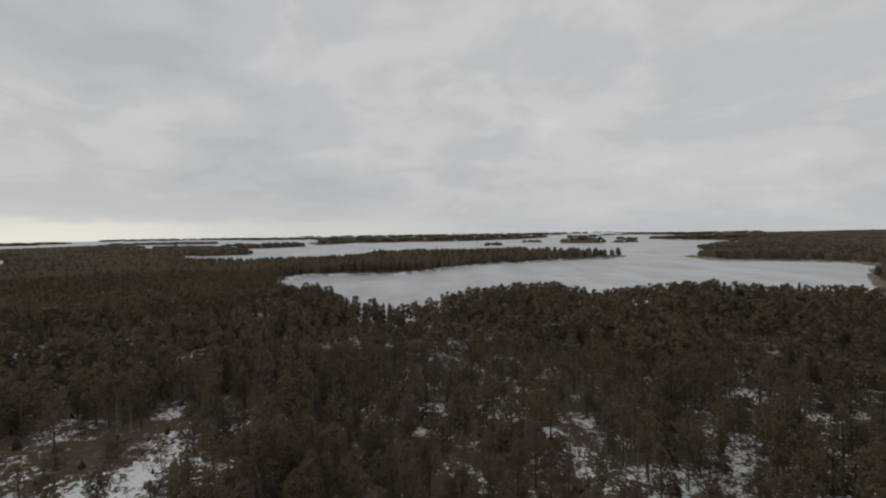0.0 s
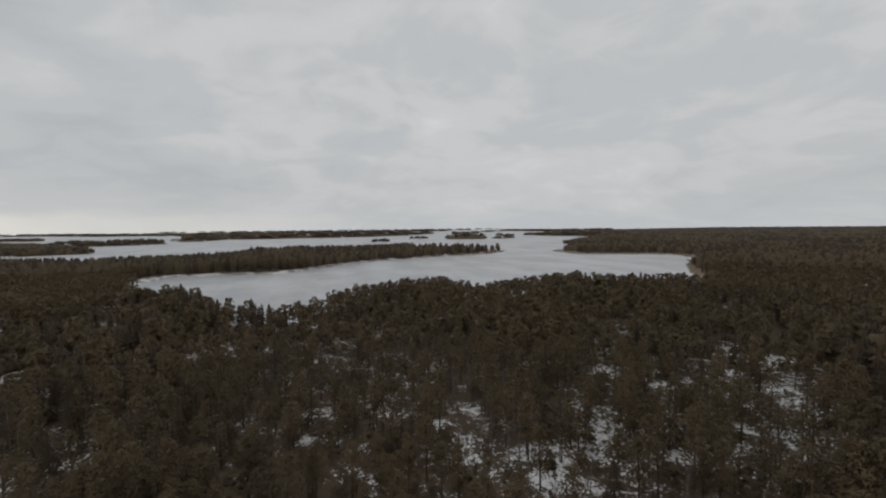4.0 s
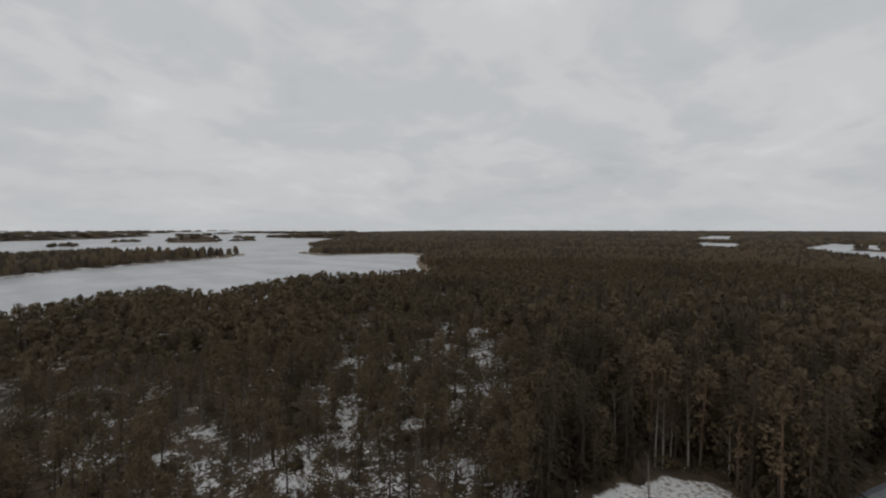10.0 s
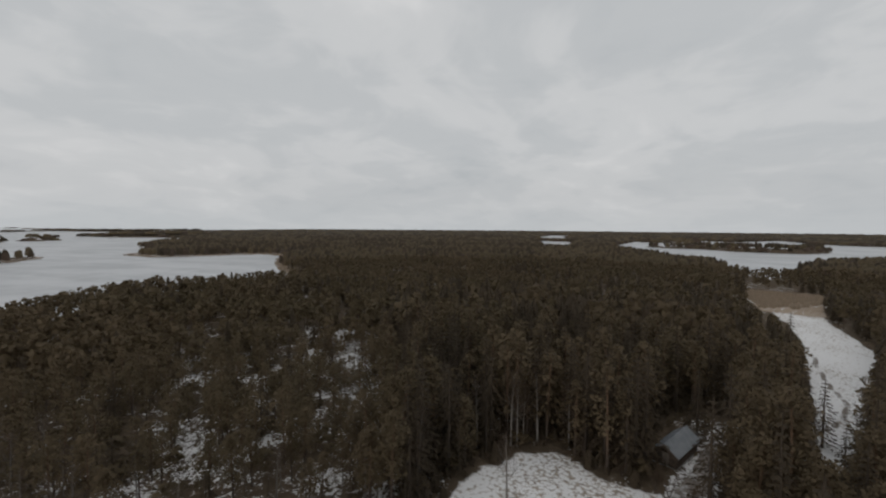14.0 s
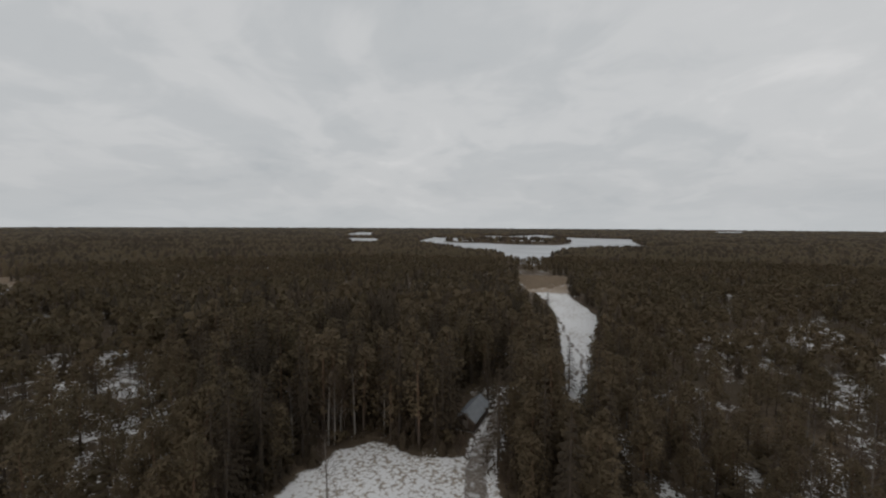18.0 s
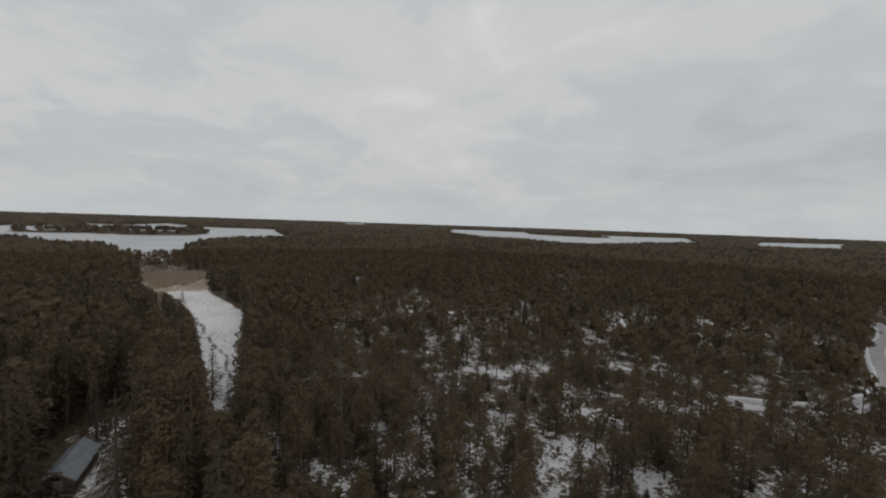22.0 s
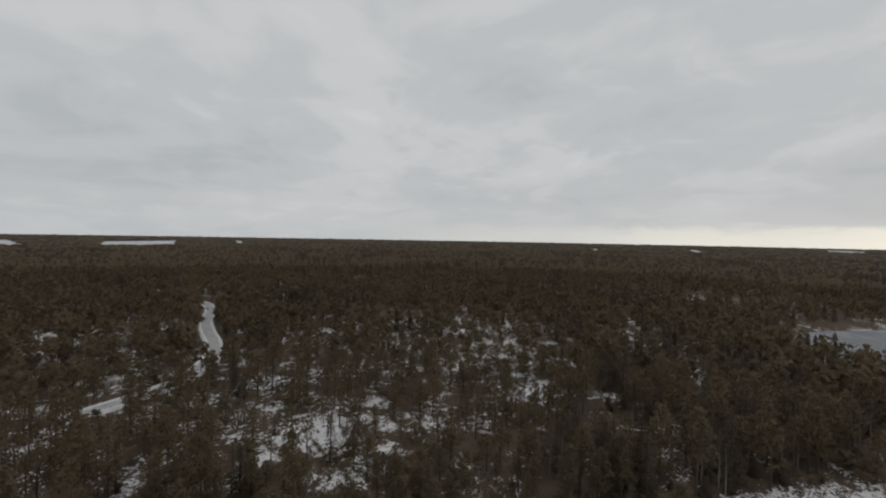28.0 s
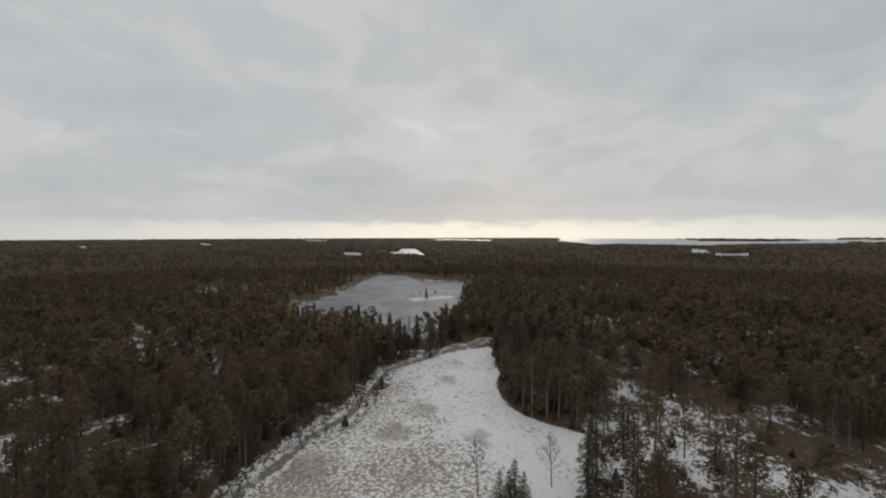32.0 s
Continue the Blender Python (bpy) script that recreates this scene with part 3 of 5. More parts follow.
def build_ground():
    around = 600
    rings = [0.02, 5.0, 12.0, 20.0, 27.0, 33.0]
    while rings[-1] < 135:
        rings.append(rings[-1] + 1.15)
    while rings[-1] < 760:
        rings.append(rings[-1] * 1.019)
    while rings[-1] < 4900:
        rings.append(rings[-1] * 1.034)
    rings[-1] = 4930.0
    r = np.array(rings)
    a = np.arange(around) / around * 2 * np.pi
    R, A = np.meshgrid(r, a, indexing="ij")
    x, y = (-np.sin(A) * R).ravel(), (np.cos(A) * R).ravel()
    land, field, reed, track, glade = plan(x, y)
    z = height(x, y, land)
    z -= np.where(track > -0.6, 0.12, 0.0)
    openness = snow_open(x, y)
    snow = np.clip(openness + soft(glade, 2.0) * 0.36 + np.where((land > -1) & (land < 3.5 + ease(y, 300, 400) * 5), np.where(y > 150, 0.55, 0.15), 0), 0, 1)
    snow = np.where(track > -1.6, np.maximum(snow, 0.6), snow)
    snow = np.where(np.hypot(x + 262, y - 26) < 22, np.maximum(snow, 0.75), snow)
    snow = np.where(along(x, y, TRACK_FIELD, 4.2) > 0, np.maximum(snow, 0.52), snow)
    # last year's stubble shows more on the wetter, nearer side of the west field
    damp = ease(26 - y + (x + 60) * 0.22, 0, 26) * 0.8 + 0.08
    sown = np.where(x > 75, 0.15 + 0.6 * ease(x, 150, 235), 0.3 + 0.5 * ease(x, 48, 64)) * 0.8
    stub = damp + (sown - damp) * ease(x, 0, 36) + (ripple(x, y, 12, 141) - 0.5) * 0.7
    bare = np.full(x.shape, -9.0)
    for bx, by, br in BARE:
        bare = np.maximum(bare, br - np.hypot((x - bx) * 0.8, y - by))
    bare = bare + (ripple(x, y, 3, 121, 2) - 0.5) * 4
    verts = np.vstack([np.array([[0, 0, z[:around].mean()]]), np.stack([x, y, z], 1)])
    i, j = np.meshgrid(np.arange(len(r) - 1), np.arange(around), indexing="ij")
    p = 1 + i * around + j
    q = 1 + i * around + (j + 1) % around
    quads = np.stack([p, q, q + around, p + around], -1).reshape(-1, 4)
    pad = lambda v: np.concatenate([[v[0]], v])
    ob = link_mesh("ground", verts, quads, GROUND, smooth=True,
                   attrs=(("snow", pad(snow)), ("field", pad(soft(field, 1.5))), ("reed", pad(soft(reed, 3.0))), ("track", pad(soft(track, 0.8))), ("soil", pad(soft(bare, 2.5))), ("stub", pad(stub))))
    tagged(ob, "rolling winter ground with thin broken snow, litter and fields", "ground", kind="structure")
    # the ice: one flat sheet, wide rings so that it reaches the horizon
    ri = np.array([60.0 * 1.06 ** k for k in range(77)])
    ri[-1] = 4930.0
    ai = np.arange(200) / 200 * 2 * np.pi
    RI, AI = np.meshgrid(ri, ai, indexing="ij")
    vi = np.stack([(-np.sin(AI) * RI).ravel(), (np.cos(AI) * RI).ravel(), np.zeros(RI.size)], 1)
    i, j = np.meshgrid(np.arange(len(ri) - 1), np.arange(200), indexing="ij")
    p, q = i * 200 + j, i * 200 + (j + 1) % 200
    ice = link_mesh("water", vi, np.stack([p, q, q + 200, p + 200], -1).reshape(-1, 4), ICE, smooth=True,
                    attrs=(("blown", ease(inside(vi[:, 0], vi[:, 1], POND_WEST), -60, -15)),))
    build_road()
    tagged(ice, "grey frozen lake and sea ice dusted with snow", "ice", kind="structure")


def build_road():
    """The forest road: a packed snow carriageway between low ploughed banks."""
    pts = [np.array(p, float) for p in ROAD_SOUTH]
    path = []
    for k in range(len(pts) - 1):
        a, b, c, d = pts[max(k - 1, 0)], pts[k], pts[k + 1], pts[min(k + 2, len(pts) - 1)]
        for u in np.arange(0, 1, 0.08):
            path.append(0.5 * (2 * b + (c - a) * u + (2 * a - 5 * b + 4 * c - d) * u * u + (3 * b - a - 3 * c + d) * u ** 3))
    path = np.array(path)
    way = np.gradient(path, axis=0)
    side = np.stack([-way[:, 1], way[:, 0]], 1) / np.linalg.norm(way, axis=1, keepdims=True)
    z = height(path[:, 0], path[:, 1], plan(path[:, 0], path[:, 1])[0])
    z = np.convolve(np.pad(z, 4, mode="edge"), np.ones(9) / 9, mode="valid") + 0.35

    def ribbon(offsets, lifts):
        v = np.concatenate([np.column_stack([path + side * o, z + l]) for o, l in zip(offsets, lifts)])
        n = len(path)
        f = [(j * n + i, j * n + i + 1, (j + 1) * n + i + 1, (j + 1) * n + i) for j in range(len(offsets) - 1) for i in range(n - 1)]
        return v, np.array(f)

    road = link_mesh("road", *ribbon((1.7, 1.1, 0.5, -0.5, -1.1, -1.7), (0.02, -0.03, 0.03, 0.03, -0.03, 0.02)), ROAD, smooth=True)
    tagged(road, "narrow forest road of grey packed snow", "road", kind="structure")
    for way_out in (1, -1):
        link_mesh("snow_bank", *ribbon([way_out * o for o in (1.65, 1.9, 2.2, 2.6, 3.2)], (-0.02, 0.24, 0.30, 0.08, -0.9)), SNOW, road, "ploughed white snow bank", smooth=True)


def sector(head, lo, hi, edge=9.0):
    """1 within a range of headings, easing out over its edge."""
    mid, half = (lo + hi) / 2, (hi - lo) / 2
    off = np.abs((head - mid + 180) % 360 - 180)
    return 1 - ease(off, half - edge / 2, half + edge / 2)


def zones(x, y):
    """Soft shares of the woods round the clearing."""
    far = np.hypot(x, y) + (ripple(x, y, 40, 57) - 0.5) * 70
    head = np.degrees(np.arctan2(-x, y))
    south = sector(head, -233, -117, 16) * (1 - ease(far, 130, 210))
    front = sector(head, -62, 60) * (1 - ease(far, 85, 150))
    east = sector(head, -118, -60) * (1 - ease(far, 190, 290))
    glade = sector(head, 30, 64) * (1 - ease(far, 95, 125))
    west = sector(head, 64, 128) * (1 - ease(far, 220, 320))
    return far, head, south, front, east, glade, west


def knoll(x, y):
    """Rocky knolls with open snow and low trees, scattered through the woods."""
    far = np.hypot(x, y)
    return ease(ripple(x, y, 48, 131, 3) + (ripple(x, y, 11, 137, 2) - 0.5) * 0.25, 0.70, 0.77) * ease(far, 110, 150) * (1 - ease(far, 380, 620) * 0.5)


def outcrop(x, y):
    """Small bare rock shelves where only low trees stand and the snow lies open."""
    far = np.hypot(x, y)
    return ease(ripple(x, y, 26, 171, 2), 0.75, 0.82) * ease(far, 105, 140) * (1 - ease(far, 330, 430))


def snow_open(x, y):
    """How open to the sky the wood floor lies, 0 to 1: snow stays where the trees stand apart."""
    far, head, south, front, east, glade, west = zones(x, y)
    speckled = np.maximum(sector(head, -60, -7, 14) * (1 - ease(far, 80, 120)), sector(head, -62, -32, 12) * (1 - ease(far, 125, 185)))
    patch, speck = ripple(x, y, 17, 51), ripple(x, y, 5, 53, 2)
    base = 0.17 + (patch - 0.5) * (0.55 - 0.2 * speckled) + (speck - 0.5) * 0.75
    base = base + south * 0.14 + speckled * 0.2 - east * 0.05 + glade * 0.26 - west * 0.04 - ease(far, 260, 480) * 0.12
    base = base + knoll(x, y) * 0.08 + outcrop(x, y) * 0.30 + sector(head, -212, -122, 14) * (1 - ease(far, 62, 92)) * 0.10
    base = base + sector(head, -256, -218, 12) * ease(far, 95, 125) * (1 - ease(far, 190, 230)) * 0.13
    base = base - sector(head, -136, -115, 8) * (1 - ease(far, 150, 200)) * 0.06
    base = base - sector(head, -236, -206, 10) * (1 - ease(far, 95, 125)) * 0.12 - sector(head, -198, -172, 10) * (1 - ease(far, 110, 145)) * 0.09
    return np.clip(base, 0, 1)


build_ground()

# ---------------------------------------------------------------- trees
rng = np.random.default_rng(7)


def tube(points, radii, sides=5):
    """A tapered tube along points: verts and quads."""
    pts, vs, fs = np.asarray(points, float), [], []
    for k, (p, r) in enumerate(zip(pts, radii)):
        d = pts[min(k + 1, len(pts) - 1)] - pts[max(k - 1, 0)]
        d /= np.linalg.norm(d) + 1e-9
        u = np.cross(d, (1.0, 0.3, 0.1) if abs(d[0]) < 0.8 else (0.1, 1.0, 0.2))
        u /= np.linalg.norm(u)
        v = np.cross(d, u)
        a = np.arange(sides) / sides * 2 * np.pi
        vs.append(p + r * (np.cos(a)[:, None] * u + np.sin(a)[:, None] * v))
        if k:
            b, c = (k - 1) * sides, k * sides
            for i in range(sides):
                j = (i + 1) % sides
                fs.append((b + i, b + j, c + j, c + i))
    return np.vstack(vs), np.array(fs)


def merge(pieces):
    vs, fs, n = [], [], 0
    for v, f in pieces:
        vs.append(v)
        fs.append(f + n)
        n += len(v)
    return np.vstack(vs), np.vstack(fs)


def tufts(centres, spread, count, size, g, flat=0.6):
    """Loose sprays of needles round each centre, lying like ragged shingles on its outside."""
    c = np.repeat(centres, count, axis=0)
    s = np.repeat(spread, count)
    d = g.normal(size=c.shape) + np.array([0, 0, 0.25])
    d /= np.linalg.norm(d, axis=1, keepdims=True)
    rad = s * (0.55 + 0.5 * g.random(len(c)))
    base = c + d * rad[:, None] * np.array([1, 1, flat])
    nrm = d * np.array([1, 1, 1 / flat]) + g.normal(size=c.shape) * 0.7
    nrm /= np.linalg.norm(nrm, axis=1, keepdims=True)
    side = np.cross(nrm, g.normal(size=c.shape))
    side /= np.linalg.norm(side, axis=1, keepdims=True) + 1e-9
    out = np.cross(nrm, side)
    ln = size * (0.6 + 0.8 * g.random(len(c)))[:, None]
    v = np.stack([base + side * ln * 0.5 - out * ln * 0.35, base - side * ln * 0.5 - out * ln * 0.35, base + out * ln * 0.75], 1).reshape(-1, 3)
    return v, np.arange(len(v)).reshape(-1, 3)


def v_up(v):
    n = v - v.mean(0) * np.array([1, 1, 0.7])
    return n / (np.linalg.norm(n, axis=1, keepdims=True) + 1e-9)


def facing(v, core):
    """Outward directions of a loose crown round its core points."""
    d = v[:, None, :] - core[None]
    near = np.argmin((d ** 2).sum(-1), 1)
    n = v - core[near]
    n /= np.linalg.norm(n, axis=1, keepdims=True) + 1e-9
    axis = v - np.stack([np.zeros(len(v)), np.zeros(len(v)), np.full(len(v), v[:, 2].mean() * 0.9)], 1)
    axis /= np.linalg.norm(axis, axis=1, keepdims=True) + 1e-9
    n = n * 0.34 + axis * 0.46 + np.array([0, 0, 0.52])
    return n / (np.linalg.norm(n, axis=1, keepdims=True) + 1e-9)


def pine_shape(g, tall, clumps=34, sprays=46, size=0.295):
    lean = g.normal(size=2) * 0.35
    at = lambda u: np.array([lean[0] * u * u, lean[1] * u * u, tall * u])
    base = 0.11 + tall * 0.006
    trunk = tube([at(u) for u in (0, 0.15, 0.4, 0.65, 0.85, 0.97)], [base * 1.25, base, base * 0.85, base * 0.6, base * 0.33, 0.03], 6)
    low = 0.27 + 0.17 * g.random()
    wide = tall * (0.175 + 0.06 * g.random())
    cs, sp, limbs = [], [], []
    for k in range(clumps):
        w = (k + 0.5 * g.random()) / clumps
        u = low + (0.97 - low) * w
        env = wide * (0.12 + 0.95 * np.sin(np.pi * min(0.26 + w * 0.72, 1.0)) ** 0.75)
        a = k * 2.4 + g.normal() * 0.5
        rad = (0.34 + 0.22 * g.random()) * wide * (1.15 - 0.5 * w)
        rr = max(env - rad * 0.6, 0) * (0.25 + 0.8 * g.random() ** 0.7)
        c = at(u) + np.array([np.cos(a) * rr, np.sin(a) * rr, 0])
        cs.append(c)
        sp.append(rad)
        if k % 4 == 0:
            limbs.append(tube([at(u - 0.05), (at(u - 0.03) + c) / 2 + (0, 0, -0.1), c], [0.055, 0.04, 0.018], 3))
    v, f = tufts(np.array(cs), np.array(sp), sprays, size, g, 0.75)
    return trunk, merge(limbs), (v, f, facing(v, np.array(cs)))


def spruce_shape(g, tall, whorls=17, dense=60):
    base = 0.10 + tall * 0.007
    trunk = tube([(0, 0, 0), (0, 0, tall * 0.3), (0, 0, tall * 0.7), (0, 0, tall)], [base * 1.2, base, base * 0.5, 0.02], 6)
    wide = tall * (0.165 + 0.04 * g.random())
    vs, limbs = [], []
    for k in range(whorls):
        u = 0.07 + 0.9 * k / whorls
        reach = wide * (1 - u) ** 0.8 * (0.85 + 0.3 * g.random())
        for b in range(6):
            a = b * np.pi / 3 + k * 1.1 + g.normal() * 0.25
            ln = reach * (0.75 + 0.5 * g.random())
            d = np.array([np.cos(a), np.sin(a), 0])
            tip = d * ln + (0, 0, tall * u - 0.22 * ln)
            root = np.array([0, 0, tall * u + 0.1 * ln])
            side = np.array([-d[1], d[0], 0])
            for q in range(max(2, int(dense / 6))):
                f = 0.25 + 0.75 * (q + g.random()) / max(2, int(dense / 6))
                p = root + (tip - root) * f
                s = (0.24 + 0.30 * (1 - u)) * (0.7 + 0.6 * g.random()) * tall / 13
                w = side * s * (0.55 + 0.2 * g.normal()) * g.choice((-1, 1)) + d * s * 0.5
                vs += [p + d * s * 0.3 + (0, 0, 0.12 * s), p - d * s * 0.35 + (0, 0, 0.25 * s), p + w + (0, 0, -0.45 * s)]
            if b % 2 == 0 and k % 2 == 0:
                limbs.append(tube([root, (root + tip) / 2 + (0, 0, 0.05), tip], [0.035, 0.025, 0.01], 3))
    vs += [np.array([0.12, 0, tall * 0.94]), np.array([-0.08, 0.1, tall * 0.94]), np.array([0, 0, tall * 1.01])]
    vs += [np.array([0.0, 0.13, tall * 0.92]), np.array([-0.02, -0.12, tall * 0.92]), np.array([0, 0, tall])]
    v = np.array(vs)
    n = v * np.array([1, 1, 0]) * 1.6 / wide + np.array([0, 0, 0.55])
    return trunk, merge(limbs), (v, np.arange(len(v)).reshape(-1, 3), n / np.linalg.norm(n, axis=1, keepdims=True))


def birch_shape(g, tall, boughs=24, twigs=26):
    lean = g.normal(size=2) * 0.5
    at = lambda u: np.array([lean[0] * u * u, lean[1] * u * u, tall * u])
    base = 0.07 + tall * 0.006
    trunk = tube([at(u) for u in (0, 0.3, 0.6, 0.85, 1.0)], [base * 1.2, base, base * 0.65, base * 0.3, 0.015], 6)
    limbs, vs = [], []
    for k in range(boughs):
        u = 0.28 + 0.68 * (k + g.random()) / boughs
        a = k * 2.4 + g.normal() * 0.4
        ln = tall * (0.29 * (1.12 - u)) * (0.8 + 0.5 * g.random()) + 0.3
        d = np.array([np.cos(a), np.sin(a), 1.0 + 0.4 * g.random()])
        d /= np.linalg.norm(d)
        p0, p2 = at(u), at(u) + d * ln * 1.5
        p1 = (p0 + p2) / 2 + np.array([np.cos(a), np.sin(a), -0.2]) * ln * 0.14
        limbs.append(tube([p0, p1, p2], [0.026 * (1.2 - u) + 0.010, 0.015, 0.006], 3))
        for q in range(twigs):
            f = 0.2 + 0.8 * g.random()
            s = p0 + (p2 - p0) * f + g.normal(size=3) * 0.08
            w = d + g.normal(size=3) * 0.65
            w /= np.linalg.norm(w)
            tl = (0.5 + 0.6 * g.random()) * tall / 11
            e = np.cross(w, g.normal(size=3))
            e = e / (np.linalg.norm(e) + 1e-9) * 0.022
            vs += [s + e, s - e, s + w * tl + (0, 0, -0.1 * tl)]
    v = np.array(vs)
    return trunk, merge(limbs), (v, np.arange(len(v)).reshape(-1, 3), v_up(v))


def shrub_shape(g, tall):
    stems, vs = [], []
    for k in range(7):
        a = k * 0.9 + g.normal() * 0.3
        tip = np.array([np.cos(a) * 0.35 * tall, np.sin(a) * 0.35 * tall, tall * (0.8 + 0.3 * g.random())])
        stems.append(tube([(0.05 * np.cos(a), 0.05 * np.sin(a), 0), tip * 0.5 + (0, 0, 0.1), tip], [0.03, 0.02, 0.006], 3))
        for q in range(18):
            s = tip * (0.3 + 0.7 * g.random())
            w = tip / np.linalg.norm(tip) + g.normal(size=3) * 0.5
            e = g.normal(size=3) * 0.02
            vs += [s + e, s - e, s + w * 0.45 * tall / 3]
    v = np.array(vs)
    return stems[0], merge(stems[1:]), (v, np.arange(len(v)).reshape(-1, 3), v_up(v))


KINDS = {
    "pine": (PINE_BARK, PINE, [pine_shape(np.random.default_rng(100 + k), 13.0 + (k % 3)) for k in range(6)]),
    "spruce": (SPRUCE_BARK, SPRUCE, [spruce_shape(np.random.default_rng(200 + k), 14.0) for k in range(4)]),
    "birch": (BIRCH_BARK, TWIG, [birch_shape(np.random.default_rng(300 + k), 12.0) for k in range(4)]),
    "light_pine": (PINE_BARK, PINE, [pine_shape(np.random.default_rng(150 + k), 13.0 + (k % 3), 23, 24, 0.42) for k in range(6)]),
    "shrub": (PINE_BARK, TWIG, [shrub_shape(np.random.default_rng(400 + k), 3.0) for k in range(3)]),
}
TALL = {"pine": 14.0, "light_pine": 14.0, "spruce": 14.0, "birch": 12.0, "shrub": 3.0}
LABELS = {
    "pine": "dark olive Scots pine with reddish upper trunk and ragged crown",
    "spruce": "dark green narrow spruce with drooping tiers of branches",
    "birch": "bare leafless birch with pale trunk and fine brown twigs",
    "shrub": "bare brown leafless shrub of thin stems on snowy ground",
}


def stand(x, y):
    """Per point of the wood: chance of a tree, share of spruce and bare trees, tree height in metres."""
    far, head, south, front, east, glade, west = zones(x, y)
    patch, mixed = ripple(x, y, 60, 91), ripple(x, y, 34, 95)
    spruce = np.clip((patch - 0.42) * 1.5, 0.04, 0.5) * (1 - 0.7 * south - 0.6 * front)
    spruce = np.maximum(spruce, 0.60 * east + 0.24 * west)
    spruce = spruce + 0.30 * ease(far, 400, 520)
    bare = np.clip((mixed - 0.50) * 1.5, 0.04, 0.5)
    bare = np.maximum(bare, 0.25 * west + 0.40 * glade) * (1 - 0.6 * east)
    bare = np.maximum(bare, 0.55 * sector(head, 54, 80, 8) * (1 - ease(far, 115, 150)))
    tall = 10.2 + (patch - 0.5) * 5 - 1.4 * south - 0.4 * front + 5.2 * east * (1 - ease(far, 150, 240)) + 1.2 * west - ease(far, 420, 800) * 0.8
    tall = tall * (1 - 0.32 * sector(head, -109.5, -102.5, 3) * ease(far, 118, 140) * (1 - ease(far, 230, 260)))
    keep = 0.95 - 0.18 * south - 0.17 * front - 0.30 * glade + 0.06 * east + 0.05 * west
    keep = keep * np.clip(1.22 - snow_open(x, y) * 0.80 * (1 - ease(far, 200, 400)), 0.2, 1)
    k = knoll(x, y)
    o = outcrop(x, y)
    return keep * (1 - 0.15 * k) * (1 - 0.2 * o), spruce * (1 - 0.7 * k), bare, tall * (1 - 0.34 * k) * (1 - 0.42 * o)


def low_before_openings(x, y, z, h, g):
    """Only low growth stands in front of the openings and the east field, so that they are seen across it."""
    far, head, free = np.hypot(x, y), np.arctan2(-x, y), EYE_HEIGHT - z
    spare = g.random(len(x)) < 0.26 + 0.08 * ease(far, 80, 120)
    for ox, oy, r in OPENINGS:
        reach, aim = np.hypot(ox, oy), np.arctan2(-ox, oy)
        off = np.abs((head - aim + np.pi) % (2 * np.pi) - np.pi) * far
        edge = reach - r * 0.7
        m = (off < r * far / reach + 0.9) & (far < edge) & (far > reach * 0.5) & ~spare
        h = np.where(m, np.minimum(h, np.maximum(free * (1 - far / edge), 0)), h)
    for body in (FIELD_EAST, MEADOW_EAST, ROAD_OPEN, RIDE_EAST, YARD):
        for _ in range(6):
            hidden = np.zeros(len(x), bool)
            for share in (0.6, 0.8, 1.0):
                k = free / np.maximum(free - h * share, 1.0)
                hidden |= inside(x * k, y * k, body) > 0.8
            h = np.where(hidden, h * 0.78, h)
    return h


